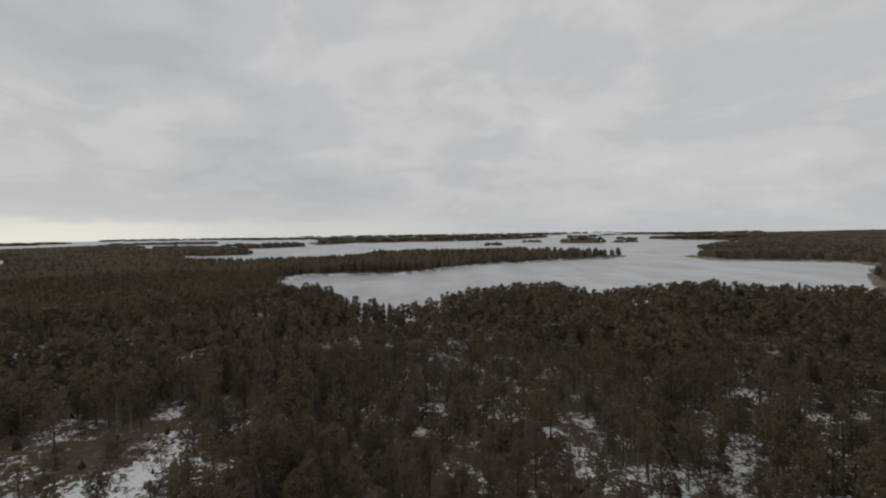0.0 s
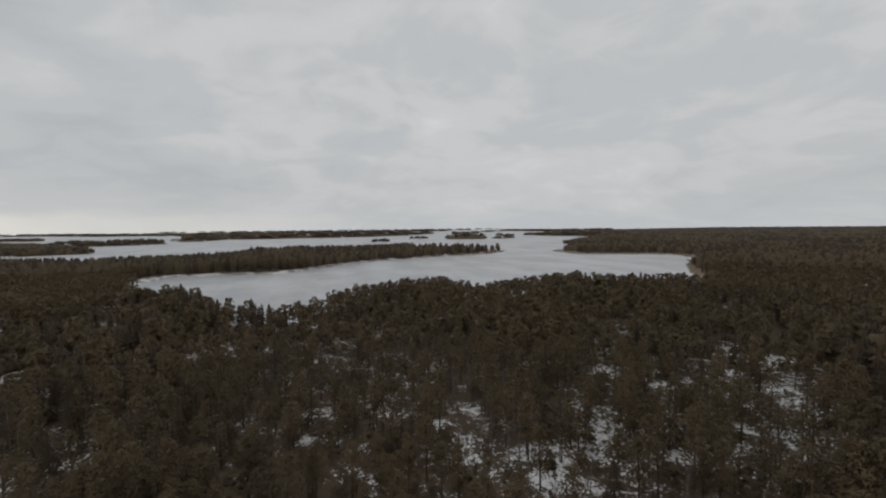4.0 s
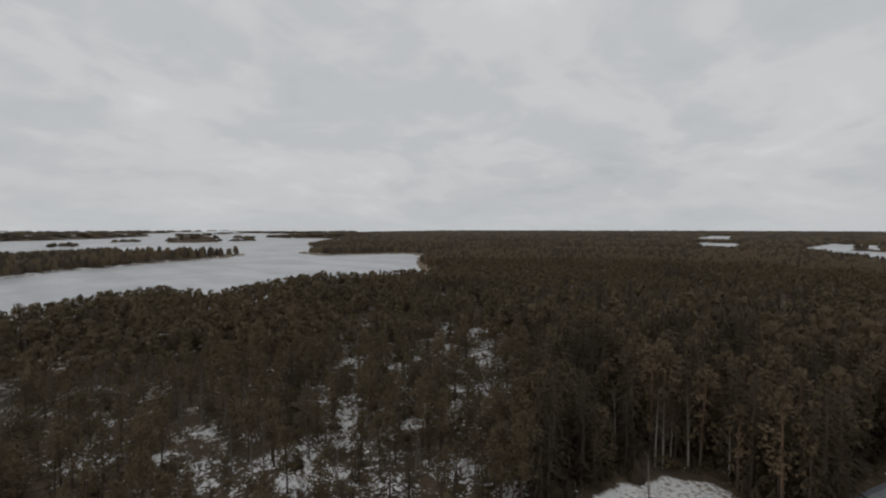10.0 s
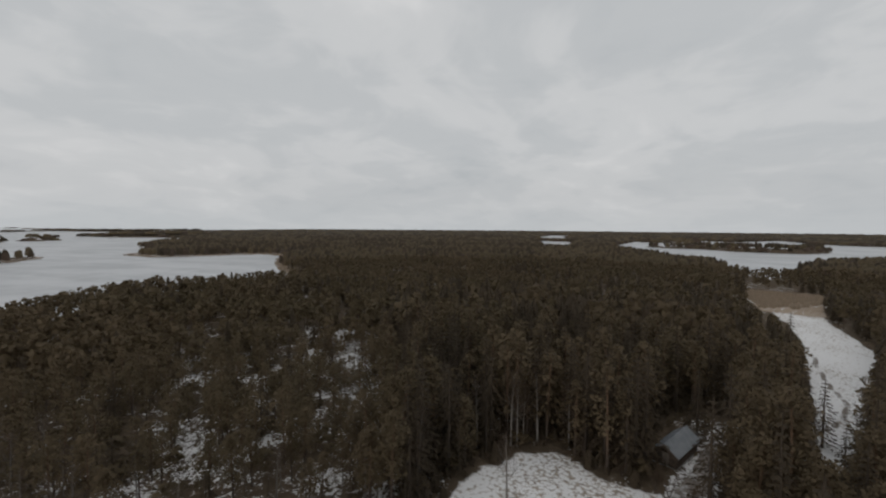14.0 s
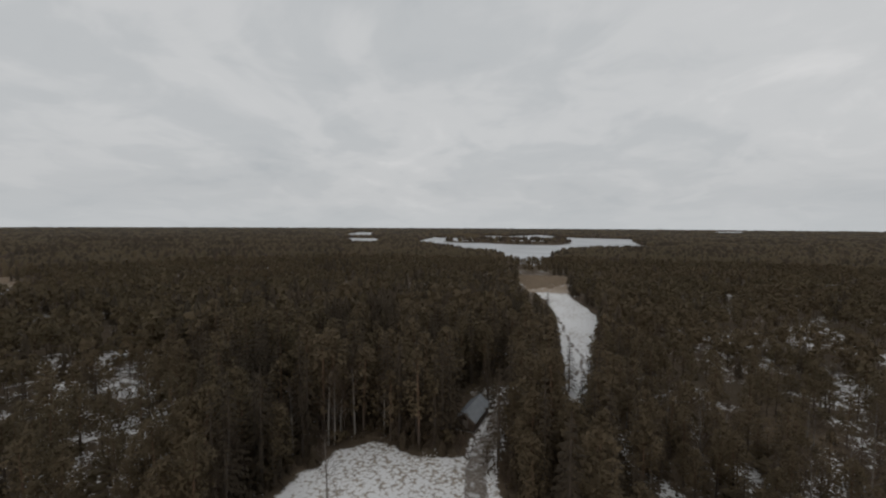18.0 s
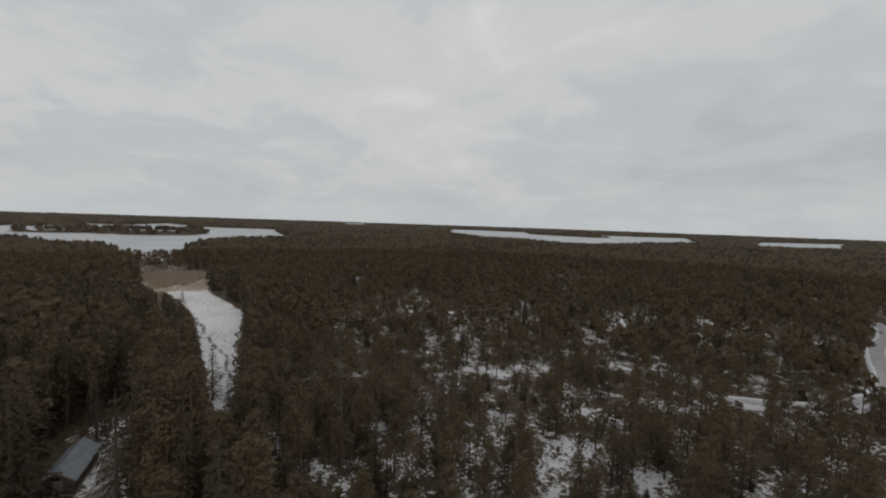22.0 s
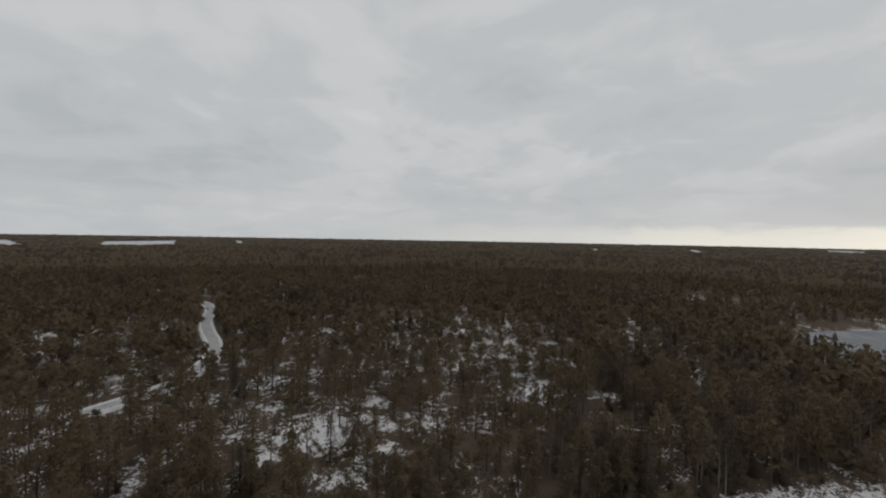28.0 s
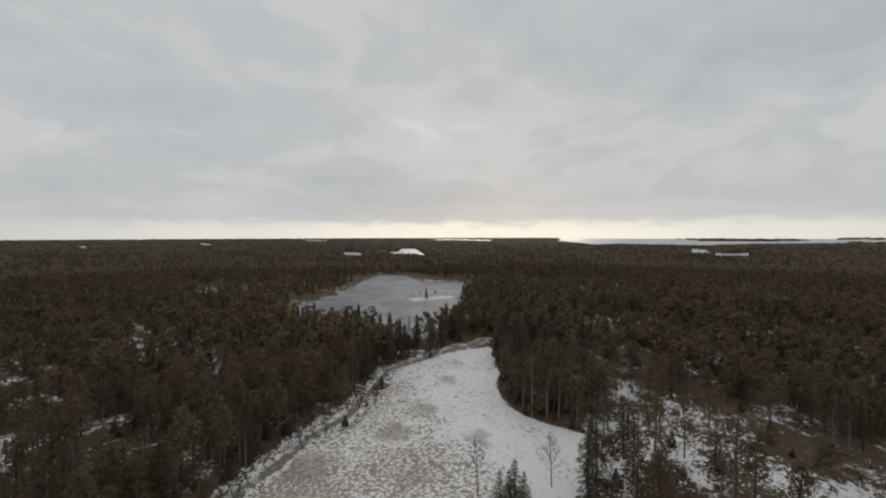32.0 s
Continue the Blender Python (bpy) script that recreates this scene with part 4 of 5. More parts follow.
def scatter(x, y, g, clear=0.9):
    """Keeps the points where a tree can stand: index of kind, height, ground level."""
    land, field, reed, track, glade = plan(x, y)
    keep, spruce, bare, tall = stand(x, y)
    head = np.degrees(np.arctan2(-x, y))
    far = np.hypot(x, y)
    shed = (np.hypot(x - 78.3, y + 10.4) < 6.8) | ((np.abs(head + 97.9) < 3.0) & (far < 80))
    meadow_view = (head < -100.5) & (head > -108) & (far > 330) & (far < 545)
    bay = ((x > 225) & (x < 480) & (y > 190) & (y < 520)) | (np.hypot(x + 262, y - 26) < 20) | (far > 760)
    ok = (land > np.where(bay, 1.2, 3.5) + ~bay * ease(far, 250, 400) * (1 - ease(far, 680, 800)) * 3.5 * (g.random(len(x)) < 0.8)) & (field < -clear) & (track < -clear) & (along(x, y, ROAD_SOUTH[9:], 1.9) < 0) & (along(x, y, ROAD_SOUTH[1:10], 3.4) < 0) & (along(x, y, TRACK_HEAD, 4.5) < 0) & (along(x, y, TRACK_FIELD, 2.6 + 2.0 * ripple(x, y, 9, 49)) < 0) & (glade < 0) & ~shed & (g.random(len(x)) < keep + ease(far, 900, 1600))
    ok &= ~(meadow_view & (g.random(len(x)) < 0.62))
    ok &= far > 37
    pick = g.random(len(x))
    kind = np.where(pick < spruce, 1, np.where(pick < spruce + bare, 2, 0))
    shoreline = land < 12
    kind = np.where(shoreline & (g.random(len(x)) < 0.35), 2, kind)
    even = ease(far, 380, 700)
    islet = np.hypot(x + 262, y - 26) < 20
    kind = np.where(islet & (g.random(len(x)) < 0.5), 2, kind)
    tall = np.where(islet, tall * 0.55, tall)
    hgt = tall * (0.68 + 0.15 * even + (0.44 - 0.24 * even) * g.random(len(x)) ** 0.8)
    hgt = hgt * (0.92 + 0.08 * ease(land, 4, 24)) * (1 + 0.14 * ease(y, 120, 170) * (1 - ease(far, 260, 320)))
    cape = (y > 380) & (y < 720) & (x > -160) & (x < 300)
    hgt = np.where(cape, hgt * (0.72 + 0.75 * ripple(x, y, 55, 151, 2) + 0.35 * ease(x, 40, 140) * g.random(len(x))), hgt)
    ok &= ~(cape & (x > 120) & (g.random(len(x)) < 0.5))
    hgt = np.where(kind == 1, hgt * 1.06, np.where(kind == 2, hgt * 0.82, hgt))
    z = height(x, y, land)
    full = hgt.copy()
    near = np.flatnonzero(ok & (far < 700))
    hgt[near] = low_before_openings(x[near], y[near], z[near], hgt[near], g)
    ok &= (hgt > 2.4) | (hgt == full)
    return x[ok], y[ok], z[ok], kind[ok], hgt[ok], ok


def grid(r0, r1, step, g):
    n = int(r1 / step) + 1
    u = np.arange(-n, n + 1) * step
    X, Y = np.meshgrid(u, u)
    X = X.ravel() + (g.random(X.size) - 0.5) * step * 0.95
    Y = Y.ravel() + (g.random(Y.size) - 0.5) * step * 0.95
    r = np.hypot(X, Y)
    m = (r >= r0) & (r < r1)
    return X[m], Y[m]


def copies(shape, x, y, z, scale, turn):
    """Many copies of one small mesh as plain arrays."""
    v, f = shape
    c, s = np.cos(turn)[:, None], np.sin(turn)[:, None]
    k = scale[:, None]
    px = (v[None, :, 0] * c - v[None, :, 1] * s) * k + x[:, None]
    py = (v[None, :, 0] * s + v[None, :, 1] * c) * k + y[:, None]
    pz = v[None, :, 2] * k + z[:, None]
    V = np.stack([px, py, pz], -1).reshape(-1, 3)
    F = (f[None] + (np.arange(len(x)) * len(v))[:, None, None]).reshape(-1, f.shape[1])
    return V, F


def turned(n, turn):
    c, s = np.cos(turn)[:, None], np.sin(turn)[:, None]
    return np.stack([n[None, :, 0] * c - n[None, :, 1] * s, n[None, :, 0] * s + n[None, :, 1] * c,
                     np.broadcast_to(n[None, :, 2], (len(turn), len(n)))], -1).reshape(-1, 3)


# trees that stand out by themselves at the edges of the clearings: kind, x, y, height
SINGLE_TREES = ((1, -56.7, 17.3, 6.8), (1, -56.4, 15.0, 5.4), (2, -58.7, 12.3, 8.1), (2, -59.5, 23.9, 7.9), (0, -59.3, 29.4, 8.6),
                (2, -83.5, 29.2, 13.0), (2, -82.2, 34.5, 10.6), (1, -78.1, 35.8, 3.4), (1, -74.6, 37.9, 4.6), (1, -130.4, 5.3, 13.5),
                (1, -129.6, 11.9, 14.5), (1, -145.0, -6.5, 12.1), (2, -130.9, 1.5, 8.8), (2, -135.5, 14.2, 11.5), (0, -53.4, 34.1, 9.5),
                (2, -52.8, 37.3, 11.0), (2, -53.0, 46.9, 7.5), (0, -52.1, 51.3, 10.0), (1, 91.4, -34.4, 12.6), (1, 77.8, -32.0, 9.5),
                (1, 140.3, -44.7, 15.4), (2, 56.3, 13.2, 9.4), (2, 49.3, 32.2, 8.8), (2, -43.3, 60.7, 9.4), (1, -55.6, 16.2, 5.8), (1, -57.4, 18.9, 4.4))

# tall bare birches over the edge of the woods: x, y, height
EDGE_BIRCHES = ((53.5, 25.6, 12.0), (46.5, 30.3, 10.0), (67.7, 21.2, 12.0), (70.7, 14.9, 12.0), (73.5, 6.5, 11.5), (56.9, -41.7, 12.0),
                (58.0, -46.1, 12.0), (45.1, -55.2, 12.0), (47.4, -54.8, 11.0), (68.2, -43.4, 12.0), (43.4, -45.7, 12.0), (57.1, -34.2, 10.0),
                (51.5, 27.4, 10.5), (49.6, 25.8, 8.5))


def build_near_wood():
    """Woods round the clearing: the nearest trees one by one, the rest of the near belt as joined stands."""
    g = np.random.default_rng(11)
    x, y = grid(37, 122, 3.45, g)
    x, y, z, kind, hgt, _ = scatter(x, y, g)
    one = np.array(SINGLE_TREES + tuple((2, *b) for b in EDGE_BIRCHES))
    x, y, kind, hgt = (np.concatenate([one[:, i], v]) for i, v in ((1, x), (2, y), (0, kind), (3, hgt)))
    z = np.concatenate([height(one[:, 1], one[:, 2], plan(one[:, 1], one[:, 2])[0]), z])
    order = np.argsort(np.hypot(x, y))
    limit = {0: 300, 1: 200, 2: 200}
    names = ("pine", "spruce", "birch")
    made, used, rest = {}, {0: 0, 1: 0, 2: 0}, {0: [], 1: [], 2: []}
    for i in order:
        k = int(kind[i])
        if used[k] >= limit[k]:
            rest[k].append(i)
            continue
        used[k] += 1
        name = names[k]
        bark, leaf, shapes = KINDS[name]
        var = int(g.integers(len(shapes)))
        m = pose(x[i], y[i], z[i] - 0.12, 0, 0, g.random() * 360) @ Matrix.Diagonal((*[hgt[i] / TALL[name] * (1.6 if k == 1 and hgt[i] < 8 else 1.0)] * 2, hgt[i] / TALL[name], 1))
        if (name, var) not in made:
            trunk, limbs, crown = shapes[var]
            top = tagged(new(name + "_tree"), LABELS[name], "tree", name + " trees round the clearing")
            link_mesh("trunk", *trunk, bark, top, smooth=True)
            lf = limbs[1]
            lf = np.vstack([lf[:, [0, 1, 2]], lf[:, [0, 2, 3]]])
            whole = merge([crown[:2], (limbs[0], lf)])
            soft_n = np.vstack([crown[2], v_up(limbs[0])])
            cr = link_mesh("crown", *whole, leaf, top, smooth=True, normals=soft_n, attrs=(("tint", np.full(len(whole[0]), 0.5)),))
            cr.data.materials.append(bark)
            slot = np.zeros(len(whole[1]), np.int32)
            slot[len(crown[1]):] = 1
            cr.data.polygons.foreach_set("material_index", slot)
            made[(name, var)] = top
            top.matrix_basis = m
        else:
            src = made[(name, var)]
            keep_scale = src.matrix_basis.copy()
            src.matrix_basis = Matrix.Identity(4)
            c = copy_thing(src, m)
            src.matrix_basis = keep_scale
            c.matrix_basis = m
    for k in rest:
        idx = np.array(rest[k], int)
        if len(idx):
            joined(names[k], idx, x, y, z, hgt, g)


def joined(name, idx, x, y, z, hgt, g):
    bark, leaf, shapes = KINDS["light_pine" if name == "pine" else name]
    wood, crowns, tints, ways = [], [], [], []
    var = g.integers(len(shapes), size=len(idx))
    for v in range(len(shapes)):
        j = idx[var == v]
        if not len(j):
            continue
        turn, sc = g.random(len(j)) * 6.28, hgt[j] / TALL[name]
        trunk, limbs, crown = shapes[v]
        wood.append(copies(trunk, x[j], y[j], z[j] - 0.1, sc, turn))
        if name == "birch":
            wood.append(copies(limbs, x[j], y[j], z[j] - 0.1, sc, turn))
        crowns.append(copies(crown[:2], x[j], y[j], z[j] - 0.1, sc, turn))
        ways.append(turned(crown[2], turn))
        tints.append(np.repeat(g.random(len(j)), len(crown[0])))
    ob = link_mesh(name + "_wood", *merge(crowns), leaf, smooth=True, normals=np.vstack(ways), attrs=(("tint", np.concatenate(tints)),))
    tagged(ob, LABELS[name].replace(" with", " stand with"), "trees", kind="stuff")
    link_mesh("trunks", *merge(wood), bark, ob)


def coarse(kind, g):
    """Small crowns for woods farther off: a loose heap of pointed tufts on a stem, one unit tall."""
    if kind == 0:
        n = 9
        u = 0.44 + 0.50 * (np.arange(n) + g.random(n) * 0.6) / n
        a = np.arange(n) * 2.4 + g.normal(size=n) * 0.4
        env = 0.165 * np.sin(np.pi * np.clip((u - 0.28) / 0.72, 0, 1)) ** 0.7 * (0.5 + 0.6 * g.random(n))
        c = np.stack([np.cos(a) * env, np.sin(a) * env, u], 1)
        v, f = tufts(c, 0.108 * (1.25 - 0.6 * u), 9, 0.098, g, 0.75)
        crown = (v, f, facing(v, c))
    elif kind == 1:
        vs = []
        for k in range(8):
            u = 0.12 + 0.8 * k / 8
            for b in range(5):
                a = b * 1.257 + k * 0.7 + g.normal() * 0.2
                ln = 0.155 * (1 - u) ** 0.8 * (0.8 + 0.4 * g.random()) + 0.015
                d = np.array([np.cos(a), np.sin(a), 0])
                s = np.array([-d[1], d[0], 0]) * ln * 0.5
                vs += [np.array([0, 0, u + 0.10]), d * ln + s + (0, 0, u - 0.05), d * ln - s + (0, 0, u - 0.05)]
        v = np.array(vs)
        n = v * np.array([1, 1, 0]) * 10 + np.array([0, 0, 0.55])
        crown = (v, np.arange(len(v)).reshape(-1, 3), n / np.linalg.norm(n, axis=1, keepdims=True))
    else:
        vs = []
        for k in range(26):
            u, a = 0.3 + 0.6 * g.random(), g.random() * 6.28
            d = np.array([np.cos(a), np.sin(a), 1.2])
            p = np.array([np.cos(a) * 0.05, np.sin(a) * 0.05, u])
            e = g.normal(size=3) * 0.009
            vs += [p + e, p - e, p + d * (0.10 + 0.10 * g.random()) * (1.2 - u)]
        v = np.array(vs)
        crown = (v, np.arange(len(v)).reshape(-1, 3), v_up(v))
    a = np.arange(3) / 3 * 6.283
    ring = np.stack([np.cos(a), np.sin(a), np.zeros(3)], 1)
    stem = np.vstack([ring * 0.011, ring * 0.006 + (0, 0, 0.8)])
    return crown, (stem, np.array([[0, 1, 4, 3], [1, 2, 5, 4], [2, 0, 3, 5]]))


def build_middle_wood():
    g = np.random.default_rng(23)
    for name, kind in (("pine", 0), ("spruce", 1), ("birch", 2)):
        gg = np.random.default_rng(31)
        parts_x = [grid(122, 260, 4.2, gg), grid(260, 430, 5.8, gg)]
        x, y = np.concatenate([p[0] for p in parts_x]), np.concatenate([p[1] for p in parts_x])
        x, y, z, k, h, _ = scatter(x, y, gg)
        m = k == kind
        x, y, z, h = x[m], y[m], z[m], h[m]
        crowns, stems, tints, ways = [], [], [], []
        var = g.integers(5, size=len(x))
        for v in range(5):
            crown, stem = coarse(kind, np.random.default_rng(500 + kind * 10 + v))
            j = var == v
            turn = g.random(j.sum()) * 6.28
            crowns.append(copies(crown[:2], x[j], y[j], z[j], h[j], turn))
            ways.append(turned(crown[2], turn))
            tints.append(np.repeat(g.random(j.sum()), len(crown[0])))
            near = np.hypot(x[j], y[j]) < 300
            stems.append(copies(stem, x[j][near], y[j][near], z[j][near] - 0.2, h[j][near], turn[near]))
        ob = link_mesh(name + "_forest", *merge(crowns), KINDS[name][1], smooth=True, normals=np.vstack(ways), attrs=(("tint", np.concatenate(tints)),))
        tagged(ob, "wide " + LABELS[name].split(" with")[0] + " forest with uneven dark crowns", "forest", kind="stuff")
        link_mesh("trunks", *merge(stems), KINDS[name][0], ob)


def build_far_wood():
    g = np.random.default_rng(43)
    xs, ys, ws = [], [], []
    r = 430.0
    while r < 4880:
        step = max(4.8, r / 88) if r < 1500 else r / 68
        n = int(2 * np.pi * r / step)
        a = (np.arange(n) + g.random(n)) / n * 2 * np.pi
        rr = r + (g.random(n) - 0.5) * step * 1.3
        xs.append(-np.sin(a) * rr)
        ys.append(np.cos(a) * rr)
        ws.append(np.full(n, step))
        r += step * 1.15
    x, y, w = np.concatenate(xs), np.concatenate(ys), np.concatenate(ws)
    x, y, z, kind, h, ok = scatter(x, y, g, 2.5)
    w = w[ok]
    # each clump: a five-sided ragged heap, wider where the wood is farther
    n = len(x)
    a = np.arange(5) / 5 * 2 * np.pi
    turn = g.random(n)[:, None] * 6.28 + a[None]
    wide = (np.clip(w * (0.46 + 0.34 * ease(np.hypot(x, y), 900, 1900)), 1.9, 40)[:, None]) * (0.75 + 0.5 * g.random((n, 5)))
    wide = np.where((kind == 1)[:, None], wide * 0.86, wide)
    hh = (h * 0.93)[:, None]
    low = np.stack([x[:, None] + np.cos(turn) * wide, y[:, None] + np.sin(turn) * wide, z[:, None] + hh * (0.02 + 0.22 * g.random((n, 5)))], -1)
    dome = np.where((kind == 1)[:, None], 0.0, 1.0)
    mid = np.stack([x[:, None] + np.cos(turn + 0.6) * wide * (0.60 + 0.12 * dome), y[:, None] + np.sin(turn + 0.6) * wide * (0.60 + 0.12 * dome),
                    z[:, None] + hh * (0.64 + 0.13 * dome + (0.26 - 0.02 * dome) * g.random((n, 5)))], -1)
    top = np.stack([x + (g.random(n) - 0.5) * 1.5, y + (g.random(n) - 0.5) * 1.5, z + h], -1)[:, None]
    V = np.concatenate([low, mid, top], 1)
    core = np.stack([x, y, z + h * 0.2], -1)[:, None]
    W = (V - core) / np.stack([w, w, h], -1)[:, None] + np.array([0, 0, 0.45])
    W /= np.linalg.norm(W, axis=-1, keepdims=True)
    F = []
    for i in range(5):
        j = (i + 1) % 5
        F += [(i, j, 5 + i), (j, 5 + j, 5 + i), (5 + i, 5 + j, 10)]
    F = np.array(F)
    for name, k in (("pine", 0), ("spruce", 1), ("birch", 2)):
        m = kind == k
        VV = V[m].reshape(-1, 3)
        FF = (F[None] + (np.arange(m.sum()) * 11)[:, None, None]).reshape(-1, 3)
        ob = link_mesh("far_" + name + "_forest", VV, FF, KINDS[name][1], smooth=True, normals=W[m].reshape(-1, 3), attrs=(("tint", np.repeat(g.random(m.sum()), 11)),))
        tagged(ob, "distant dark " + name + " forest reaching to the horizon", "forest", kind="stuff")


def build_undergrowth():
    """Young pines and spruces between the trunks of the near woods."""
    g = np.random.default_rng(57)
    x, y = grid(40, 165, 4.9, g)
    x, y, z, kind, hgt, _ = scatter(x, y, g, 1.0)
    h = 1.6 + 3.6 * g.random(len(x)) ** 1.5
    ex, ey = grid(40, 132, 2.1, g)
    land, field, reed, track, glade = plan(ex, ey)
    edge = (field < -0.3) & (field > -5.5) & (track < -1.0) & (np.hypot(ex - 78.3, ey + 10.3) > 6.5) & (g.random(len(ex)) < np.where(ex > 0, 0.75, 0.3))
    ex, ey, ez = ex[edge], ey[edge], height(ex, ey, land)[edge]
    ox, oy = grid(44, 190, 1.7, g)
    land, field, reed, track, glade = plan(ox, oy)
    bush = (glade > -1.0) & (field < -1.0) & (track < -0.8) & (land > 3) & (g.random(len(ox)) < 0.6)
    ox, oy, oz = ox[bush], oy[bush], height(ox, oy, land)[bush]
    x, y, z = np.concatenate([x, ex, ox]), np.concatenate([y, ey, oy]), np.concatenate([z, ez, oz])
    h = np.concatenate([h, 1.2 + 3.2 * g.random(len(ex)) ** 1.4, 0.35 + 1.5 * g.random(len(ox)) ** 2.2])
    kind = np.concatenate([kind, (g.random(len(ex)) < 0.6).astype(int), (g.random(len(ox)) < 0.25).astype(int)])
    for name, k in (("pine", 0), ("spruce", 1)):
        idx = np.flatnonzero((kind == k) | ((kind == 2) & (k == 0)))
        crowns, ways, tints = [], [], []
        for v in range(3):
            j = idx[v::3]
            crown, stem = coarse(k, np.random.default_rng(900 + 10 * k + v))
            turn = g.random(len(j)) * 6.28
            wide = crown[0] * np.array([1.9, 1.9, 1.0]) - np.array([0, 0, 0.12])
            crowns.append(copies((wide, crown[1]), x[j], y[j], z[j], h[j], turn))
            ways.append(turned(crown[2], turn))
            tints.append(np.repeat(g.random(len(j)), len(wide)))
        ob = link_mesh("young_" + name + "_growth", *merge(crowns), KINDS[name][1], smooth=True, normals=np.vstack(ways), attrs=(("tint", np.concatenate(tints)),))
        tagged(ob, "low young " + name + " growth on the snowy forest floor", "undergrowth", kind="stuff")


build_near_wood()
build_undergrowth()
build_middle_wood()
build_far_wood()

# ---------------------------------------------------------------- the shed by the track
def box_bm(bm, lo, hi, bevel=0.0):
    made = bmesh.ops.create_cube(bm, size=1.0)["verts"]
    for v in made:
        for k in range(3):
            v.co[k] = lo[k] + (v.co[k] + 0.5) * (hi[k] - lo[k])
    if bevel:
        edges = list({e for v in made for e in v.link_edges})
        bmesh.ops.bevel(bm, geom=edges, offset=bevel, segments=1, affect="EDGES")


def part(name, bm, mat, parent, label="", smooth=False):
    me = bpy.data.meshes.new(name)
    bm.to_mesh(me)
    bm.free()
    me.materials.append(mat)
    for p in me.polygons:
        p.use_smooth = smooth
    ob = new(name, me)
    ob.parent = parent
    if label:
        tagged(ob, label)
    return ob


def slab(name, lo, hi, mat, parent, label="", bevel=0.01):
    bm = bmesh.new()
    box_bm(bm, lo, hi, bevel)
    return part(name, bm, mat, parent, label)


def level(x, y):
    ax, ay = np.array([float(x)]), np.array([float(y)])
    return float(height(ax, ay, plan(ax, ay)[0])[0])


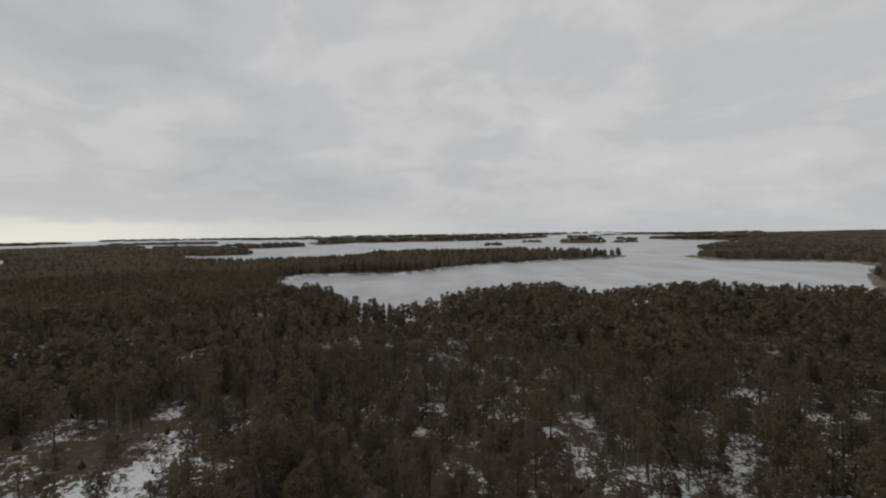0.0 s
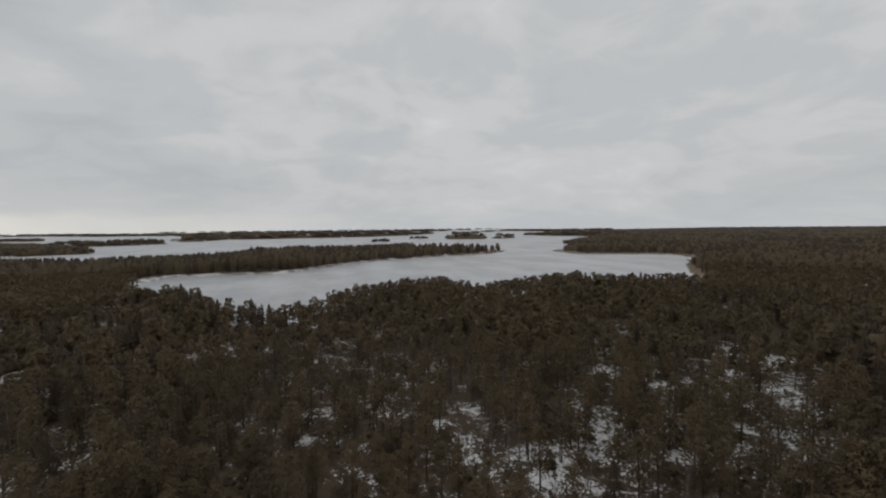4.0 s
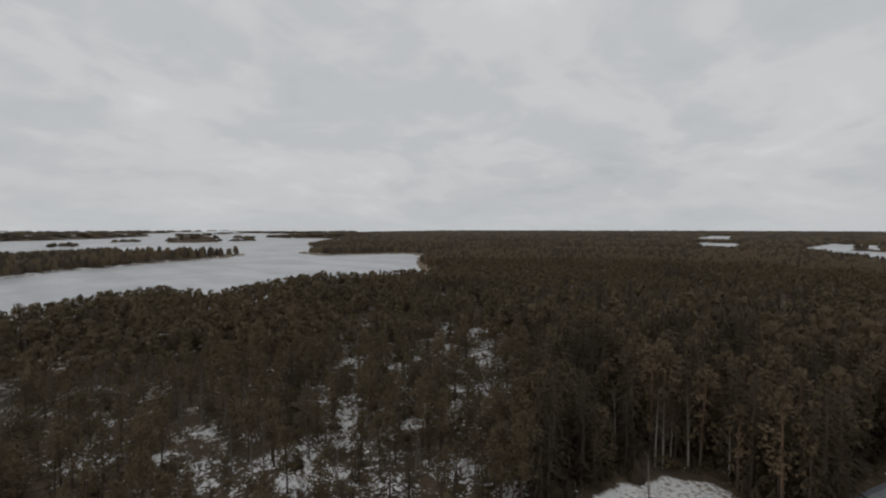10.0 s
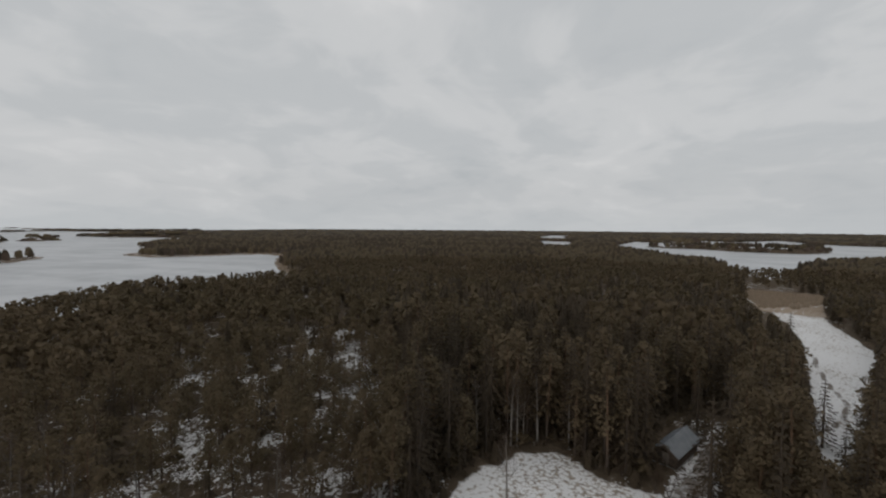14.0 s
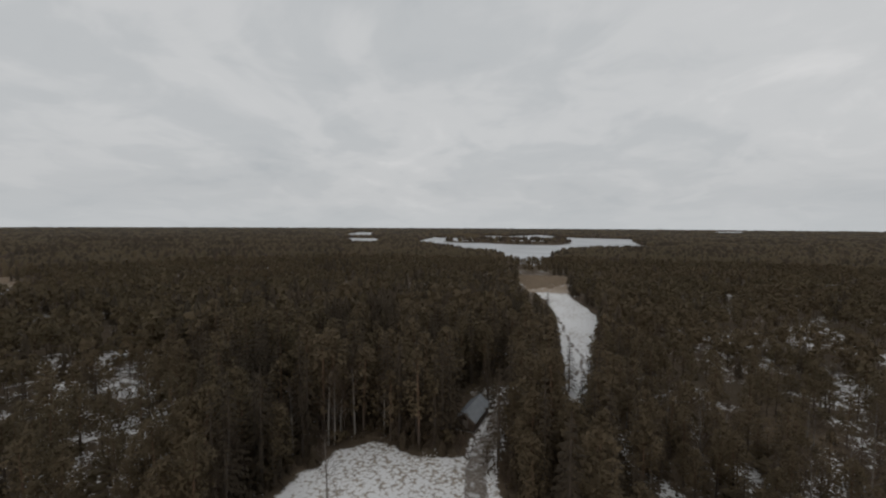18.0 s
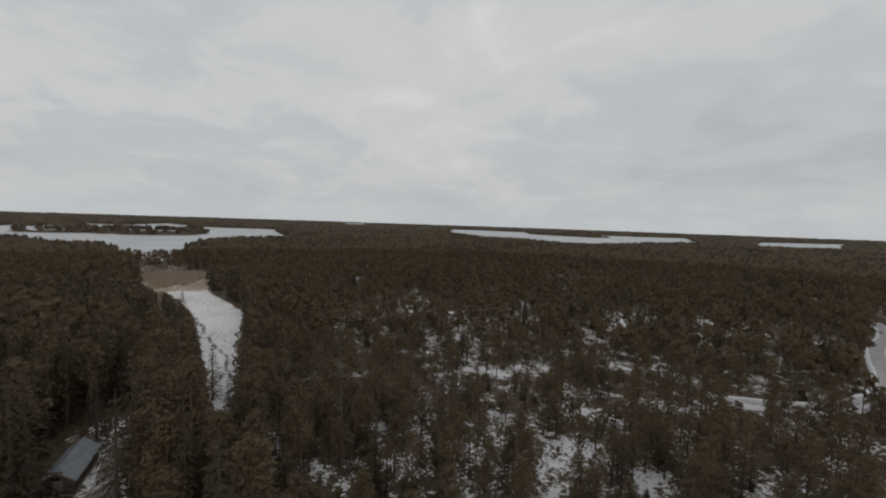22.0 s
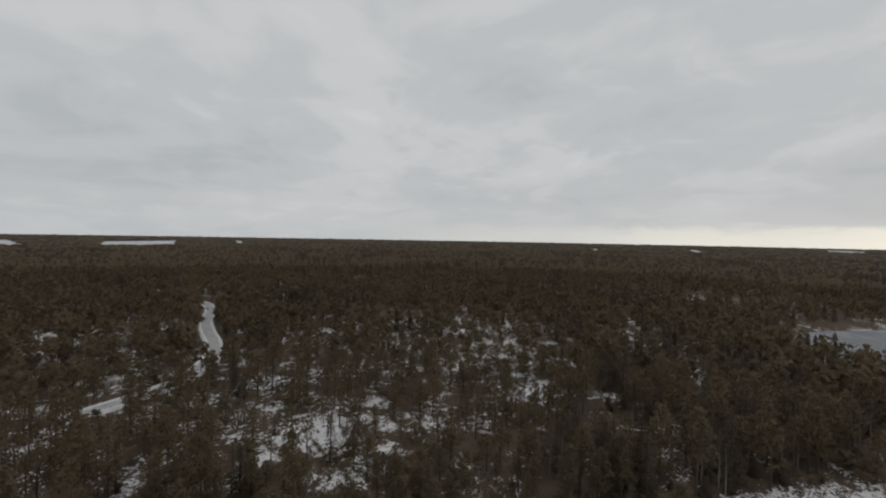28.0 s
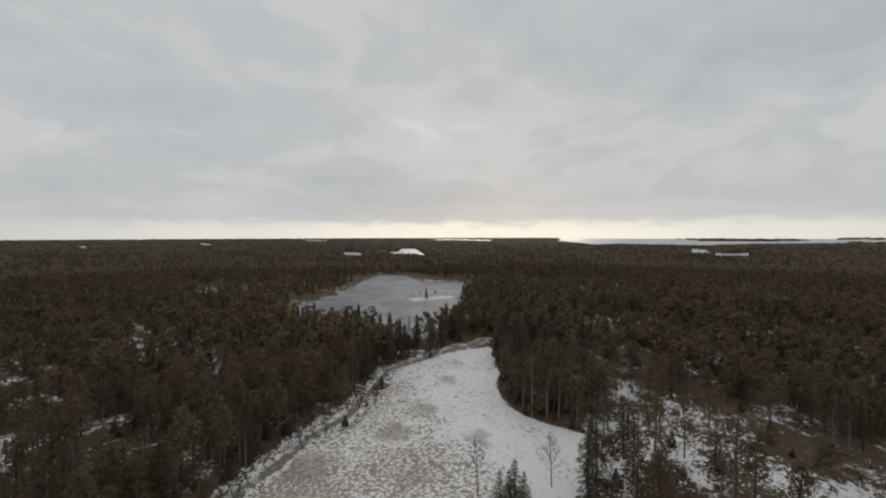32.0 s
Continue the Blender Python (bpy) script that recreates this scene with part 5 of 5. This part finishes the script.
def build_shed():
    half_l, half_w, eave, ridge = 4.4, 1.85, 2.3, 3.65
    shed = tagged(new("wooden_shed"), "dark wooden shed with a grey sheet-metal gable roof beside the track", "shed")
    shed.matrix_basis = pose(78.3, -10.3, level(78.3, -10.3), 0, 0, -27.0)
    slab("stone_footing", (-half_l - 0.05, -half_w - 0.05, -0.5), (half_l + 0.05, half_w + 0.05, 0.25), STONE, shed)
    # four walls; the gables rise to the ridge
    for side in (-1, 1):
        lo, hi = sorted((side * (half_w - 0.16), side * half_w))
        wall = slab("side_wall", (-half_l, lo, 0.25), (half_l, hi, eave), BOARD, shed)
        for k in range(26):
            x = -half_l + 0.2 + k * 0.35
            lo, hi = sorted((side * (half_w + 0.002), side * (half_w + 0.028)))
            slab("batten", (x - 0.025, lo, 0.25), (x + 0.025, hi, eave - 0.05), BOARD, wall, bevel=0.0)
        bm = bmesh.new()
        x0, x1 = sorted((side * (half_l - 0.16), side * half_l))
        ring = [(-half_w + 0.17, 0.25), (half_w - 0.17, 0.25), (half_w - 0.17, eave), (0, ridge - 0.16), (-half_w + 0.17, eave)]
        a = [bm.verts.new((x0, y, z)) for y, z in ring]
        b = [bm.verts.new((x1, y, z)) for y, z in ring]
        bm.faces.new(a[::-1])
        bm.faces.new(b)
        for i in range(5):
            bm.faces.new((a[i], a[(i + 1) % 5], b[(i + 1) % 5], b[i]))
        bmesh.ops.recalc_face_normals(bm, faces=bm.faces)
        gable = part("gable_wall", bm, BOARD, shed)
        for k in range(11):
            y = -half_w + 0.28 + k * 0.295
            top = eave + (ridge - 0.2 - eave) * (1 - abs(y) / half_w)
            lo, hi = sorted((side * (half_l + 0.002), side * (half_l + 0.028)))
            slab("batten", (lo, y - 0.025, 0.25), (hi, y + 0.025, top), BOARD, gable, bevel=0.0)
    # roof: two slopes of ribbed sheet with overhang, a ridge cap, barge boards
    over, drop = 0.4, 0.35
    slope = (ridge - eave) / half_w
    for side in (-1, 1):
        bm = bmesh.new()
        y1, z1 = side * (half_w + drop), eave - slope * drop + 0.08
        pts = [(-half_l - over, 0, ridge + 0.08), (half_l + over, 0, ridge + 0.08), (half_l + over, y1, z1), (-half_l - over, y1, z1)]
        a = [bm.verts.new(p) for p in pts]
        b = [bm.verts.new((p[0], p[1], p[2] - 0.09)) for p in pts]
        bm.faces.new(a)
        bm.faces.new(b[::-1])
        for i in range(4):
            bm.faces.new((a[i], b[i], b[(i + 1) % 4], a[(i + 1) % 4]))
        bmesh.ops.recalc_face_normals(bm, faces=bm.faces)
        sheet = part("roof_slope", bm, ROOF, shed, "grey ribbed sheet roof")
        for k in range(22):
            x = -half_l - over + 0.12 + k * 0.47
            bm = bmesh.new()
            c = [(x - 0.03, 0, ridge + 0.082), (x + 0.03, 0, ridge + 0.082), (x + 0.03, y1, z1 + 0.002), (x - 0.03, y1, z1 + 0.002)]
            lo = [bm.verts.new(p) for p in c]
            hi = [bm.verts.new((p[0] * 1.0 + (0.012 if i in (0, 3) else -0.012), p[1], p[2] + 0.035)) for i, p in enumerate(c)]
            bm.faces.new(hi)
            for i in range(4):
                bm.faces.new((lo[i], lo[(i + 1) % 4], hi[(i + 1) % 4], hi[i]))
            bmesh.ops.recalc_face_normals(bm, faces=bm.faces)
            part("roof_rib", bm, ROOF, sheet)
        for end in (-1, 1):
            bm = bmesh.new()
            x0 = end * (half_l + over + 0.004)
            pts = [(x0, side * 0.0, ridge + 0.06), (x0, y1, z1 - 0.02), (x0, y1, z1 - 0.2), (x0, 0, ridge - 0.12)]
            a = [bm.verts.new(p) for p in pts]
            b = [bm.verts.new((p[0] + end * 0.035, p[1], p[2])) for p in pts]
            bm.faces.new(a)
            bm.faces.new(b[::-1])
            for i in range(4):
                bm.faces.new((a[i], b[i], b[(i + 1) % 4], a[(i + 1) % 4]))
            bmesh.ops.recalc_face_normals(bm, faces=bm.faces)
            part("barge_board", bm, TRIM, shed)
    slab("ridge_cap", (-half_l - over, -0.14, ridge + 0.05), (half_l + over, 0.14, ridge + 0.14), ROOF, shed, bevel=0.03)
    # a plank door and a small window in the gable towards the clearing
    door = slab("plank_door", (-half_l - 0.075, -0.62, 0.27), (-half_l - 0.035, 0.42, 2.3), TRIM, shed)
    slab("door_handle", (-half_l - 0.13, 0.26, 1.18), (-half_l - 0.076, 0.31, 1.32), METAL, door)
    win = slab("window_frame", (-half_l - 0.075, 0.68, 1.1), (-half_l - 0.035, 1.3, 1.7), TRIM, shed)
    slab("pane", (-half_l - 0.082, 0.74, 1.16), (-half_l - 0.077, 1.24, 1.64), GLASS, win, bevel=0.0)


# ---------------------------------------------------------------- small growth
def build_tussocks():
    """Frozen grass tufts that stand through the snow on the fields, and reeds along the water."""
    g = np.random.default_rng(71)
    x, y = grid(36, 145, 1.15, g)
    land, field, reed, track, glade = plan(x, y)
    worn = ripple(x, y, 9, 111)
    m = (field > 0.3) & (track < -0.2) & (g.random(len(x)) < 0.9 * (worn - 0.42))
    x, y, z = x[m], y[m], height(x, y, land)[m]
    vs = []
    for k in range(6):
        a = k * 1.05
        d = np.array([np.cos(a), np.sin(a), 0])
        s = np.array([-d[1], d[0], 0]) * 0.10
        vs += [d * 0.05 + s, d * 0.05 - s, d * 0.26 + (0, 0, 0.22)]
    v = np.array(vs)
    V, F = copies((v, np.arange(len(v)).reshape(-1, 3)), x, y, z - 0.02, 0.35 + 0.6 * g.random(len(x)), g.random(len(x)) * 6.28)
    ob = link_mesh("grass_tussocks", V, F, REED)
    tagged(ob, "straw-coloured grass tufts poking through thin field snow", "grass", kind="stuff")
    # reeds
    gx = np.concatenate([220 + g.random(26000) * 240, 236 + g.random(4000) * 110])
    gy = np.concatenate([190 + g.random(26000) * 420, -120 + g.random(4000) * 60])
    land, field, reed, track, glade = plan(gx, gy)
    m = ((land > -5) & (land < 5)) | (inside(gx, gy, MEADOW_EAST) > 0)
    gx, gy, gz = gx[m], gy[m], np.maximum(height(gx, gy, land)[m], 0.0)
    vs = []
    for k in range(5):
        a = k * 1.26
        d = np.array([np.cos(a), np.sin(a), 0])
        s = np.array([-d[1], d[0], 0]) * 0.22
        vs += [d * 0.5 + s, d * 0.5 - s, d * 0.62 + (0, 0, 1.5)]
    v = np.array(vs)
    V, F = copies((v, np.arange(len(v)).reshape(-1, 3)), gx, gy, gz - 0.05, 0.7 + 0.6 * g.random(len(gx)), g.random(len(gx)) * 6.28)
    ob = link_mesh("reeds", V, F, REED)
    tagged(ob, "tan winter reeds along the frozen bay shore", "reeds", kind="stuff")


def build_shrubs():
    """Bare shrubs along the field edges, the tracks and the nearest wood edges."""
    g = np.random.default_rng(83)
    x, y = grid(38, 135, 3.1, g)
    land, field, reed, track, glade = plan(x, y)
    edge = ((field < -0.4) & (field > -5.0)) | ((track < -0.6) & (track > -3.5) & (field < -0.4))
    m = edge & (land > 2) & (g.random(len(x)) < 0.42) & (np.hypot(x - 78.3, y + 10.3) > 6.5)
    x, y, z = x[m], y[m], height(x, y, land)[m]
    bark, leaf, shapes = KINDS["shrub"]
    made = {}
    for i in range(min(len(x), 260)):
        var = int(g.integers(len(shapes)))
        m = pose(x[i], y[i], z[i] - 0.05, 0, 0, g.random() * 360) @ Matrix.Diagonal((*[0.55 + 0.75 * g.random()] * 3, 1))
        if var not in made:
            stem, stems, twigs = shapes[var]
            top = tagged(new("shrub"), LABELS["shrub"], "shrub", "shrubs along the field edge")
            link_mesh("stem", *merge([stem, stems]), bark, top)
            link_mesh("crown", *twigs[:2], leaf, top, attrs=(("tint", np.full(len(twigs[0]), 0.5)),))
            made[var] = top
            top.matrix_basis = m
        else:
            src = made[var]
            held = src.matrix_basis.copy()
            src.matrix_basis = Matrix.Identity(4)
            copy_thing(src, m).matrix_basis = m
            src.matrix_basis = held


build_shed()
build_tussocks()
build_shrubs()
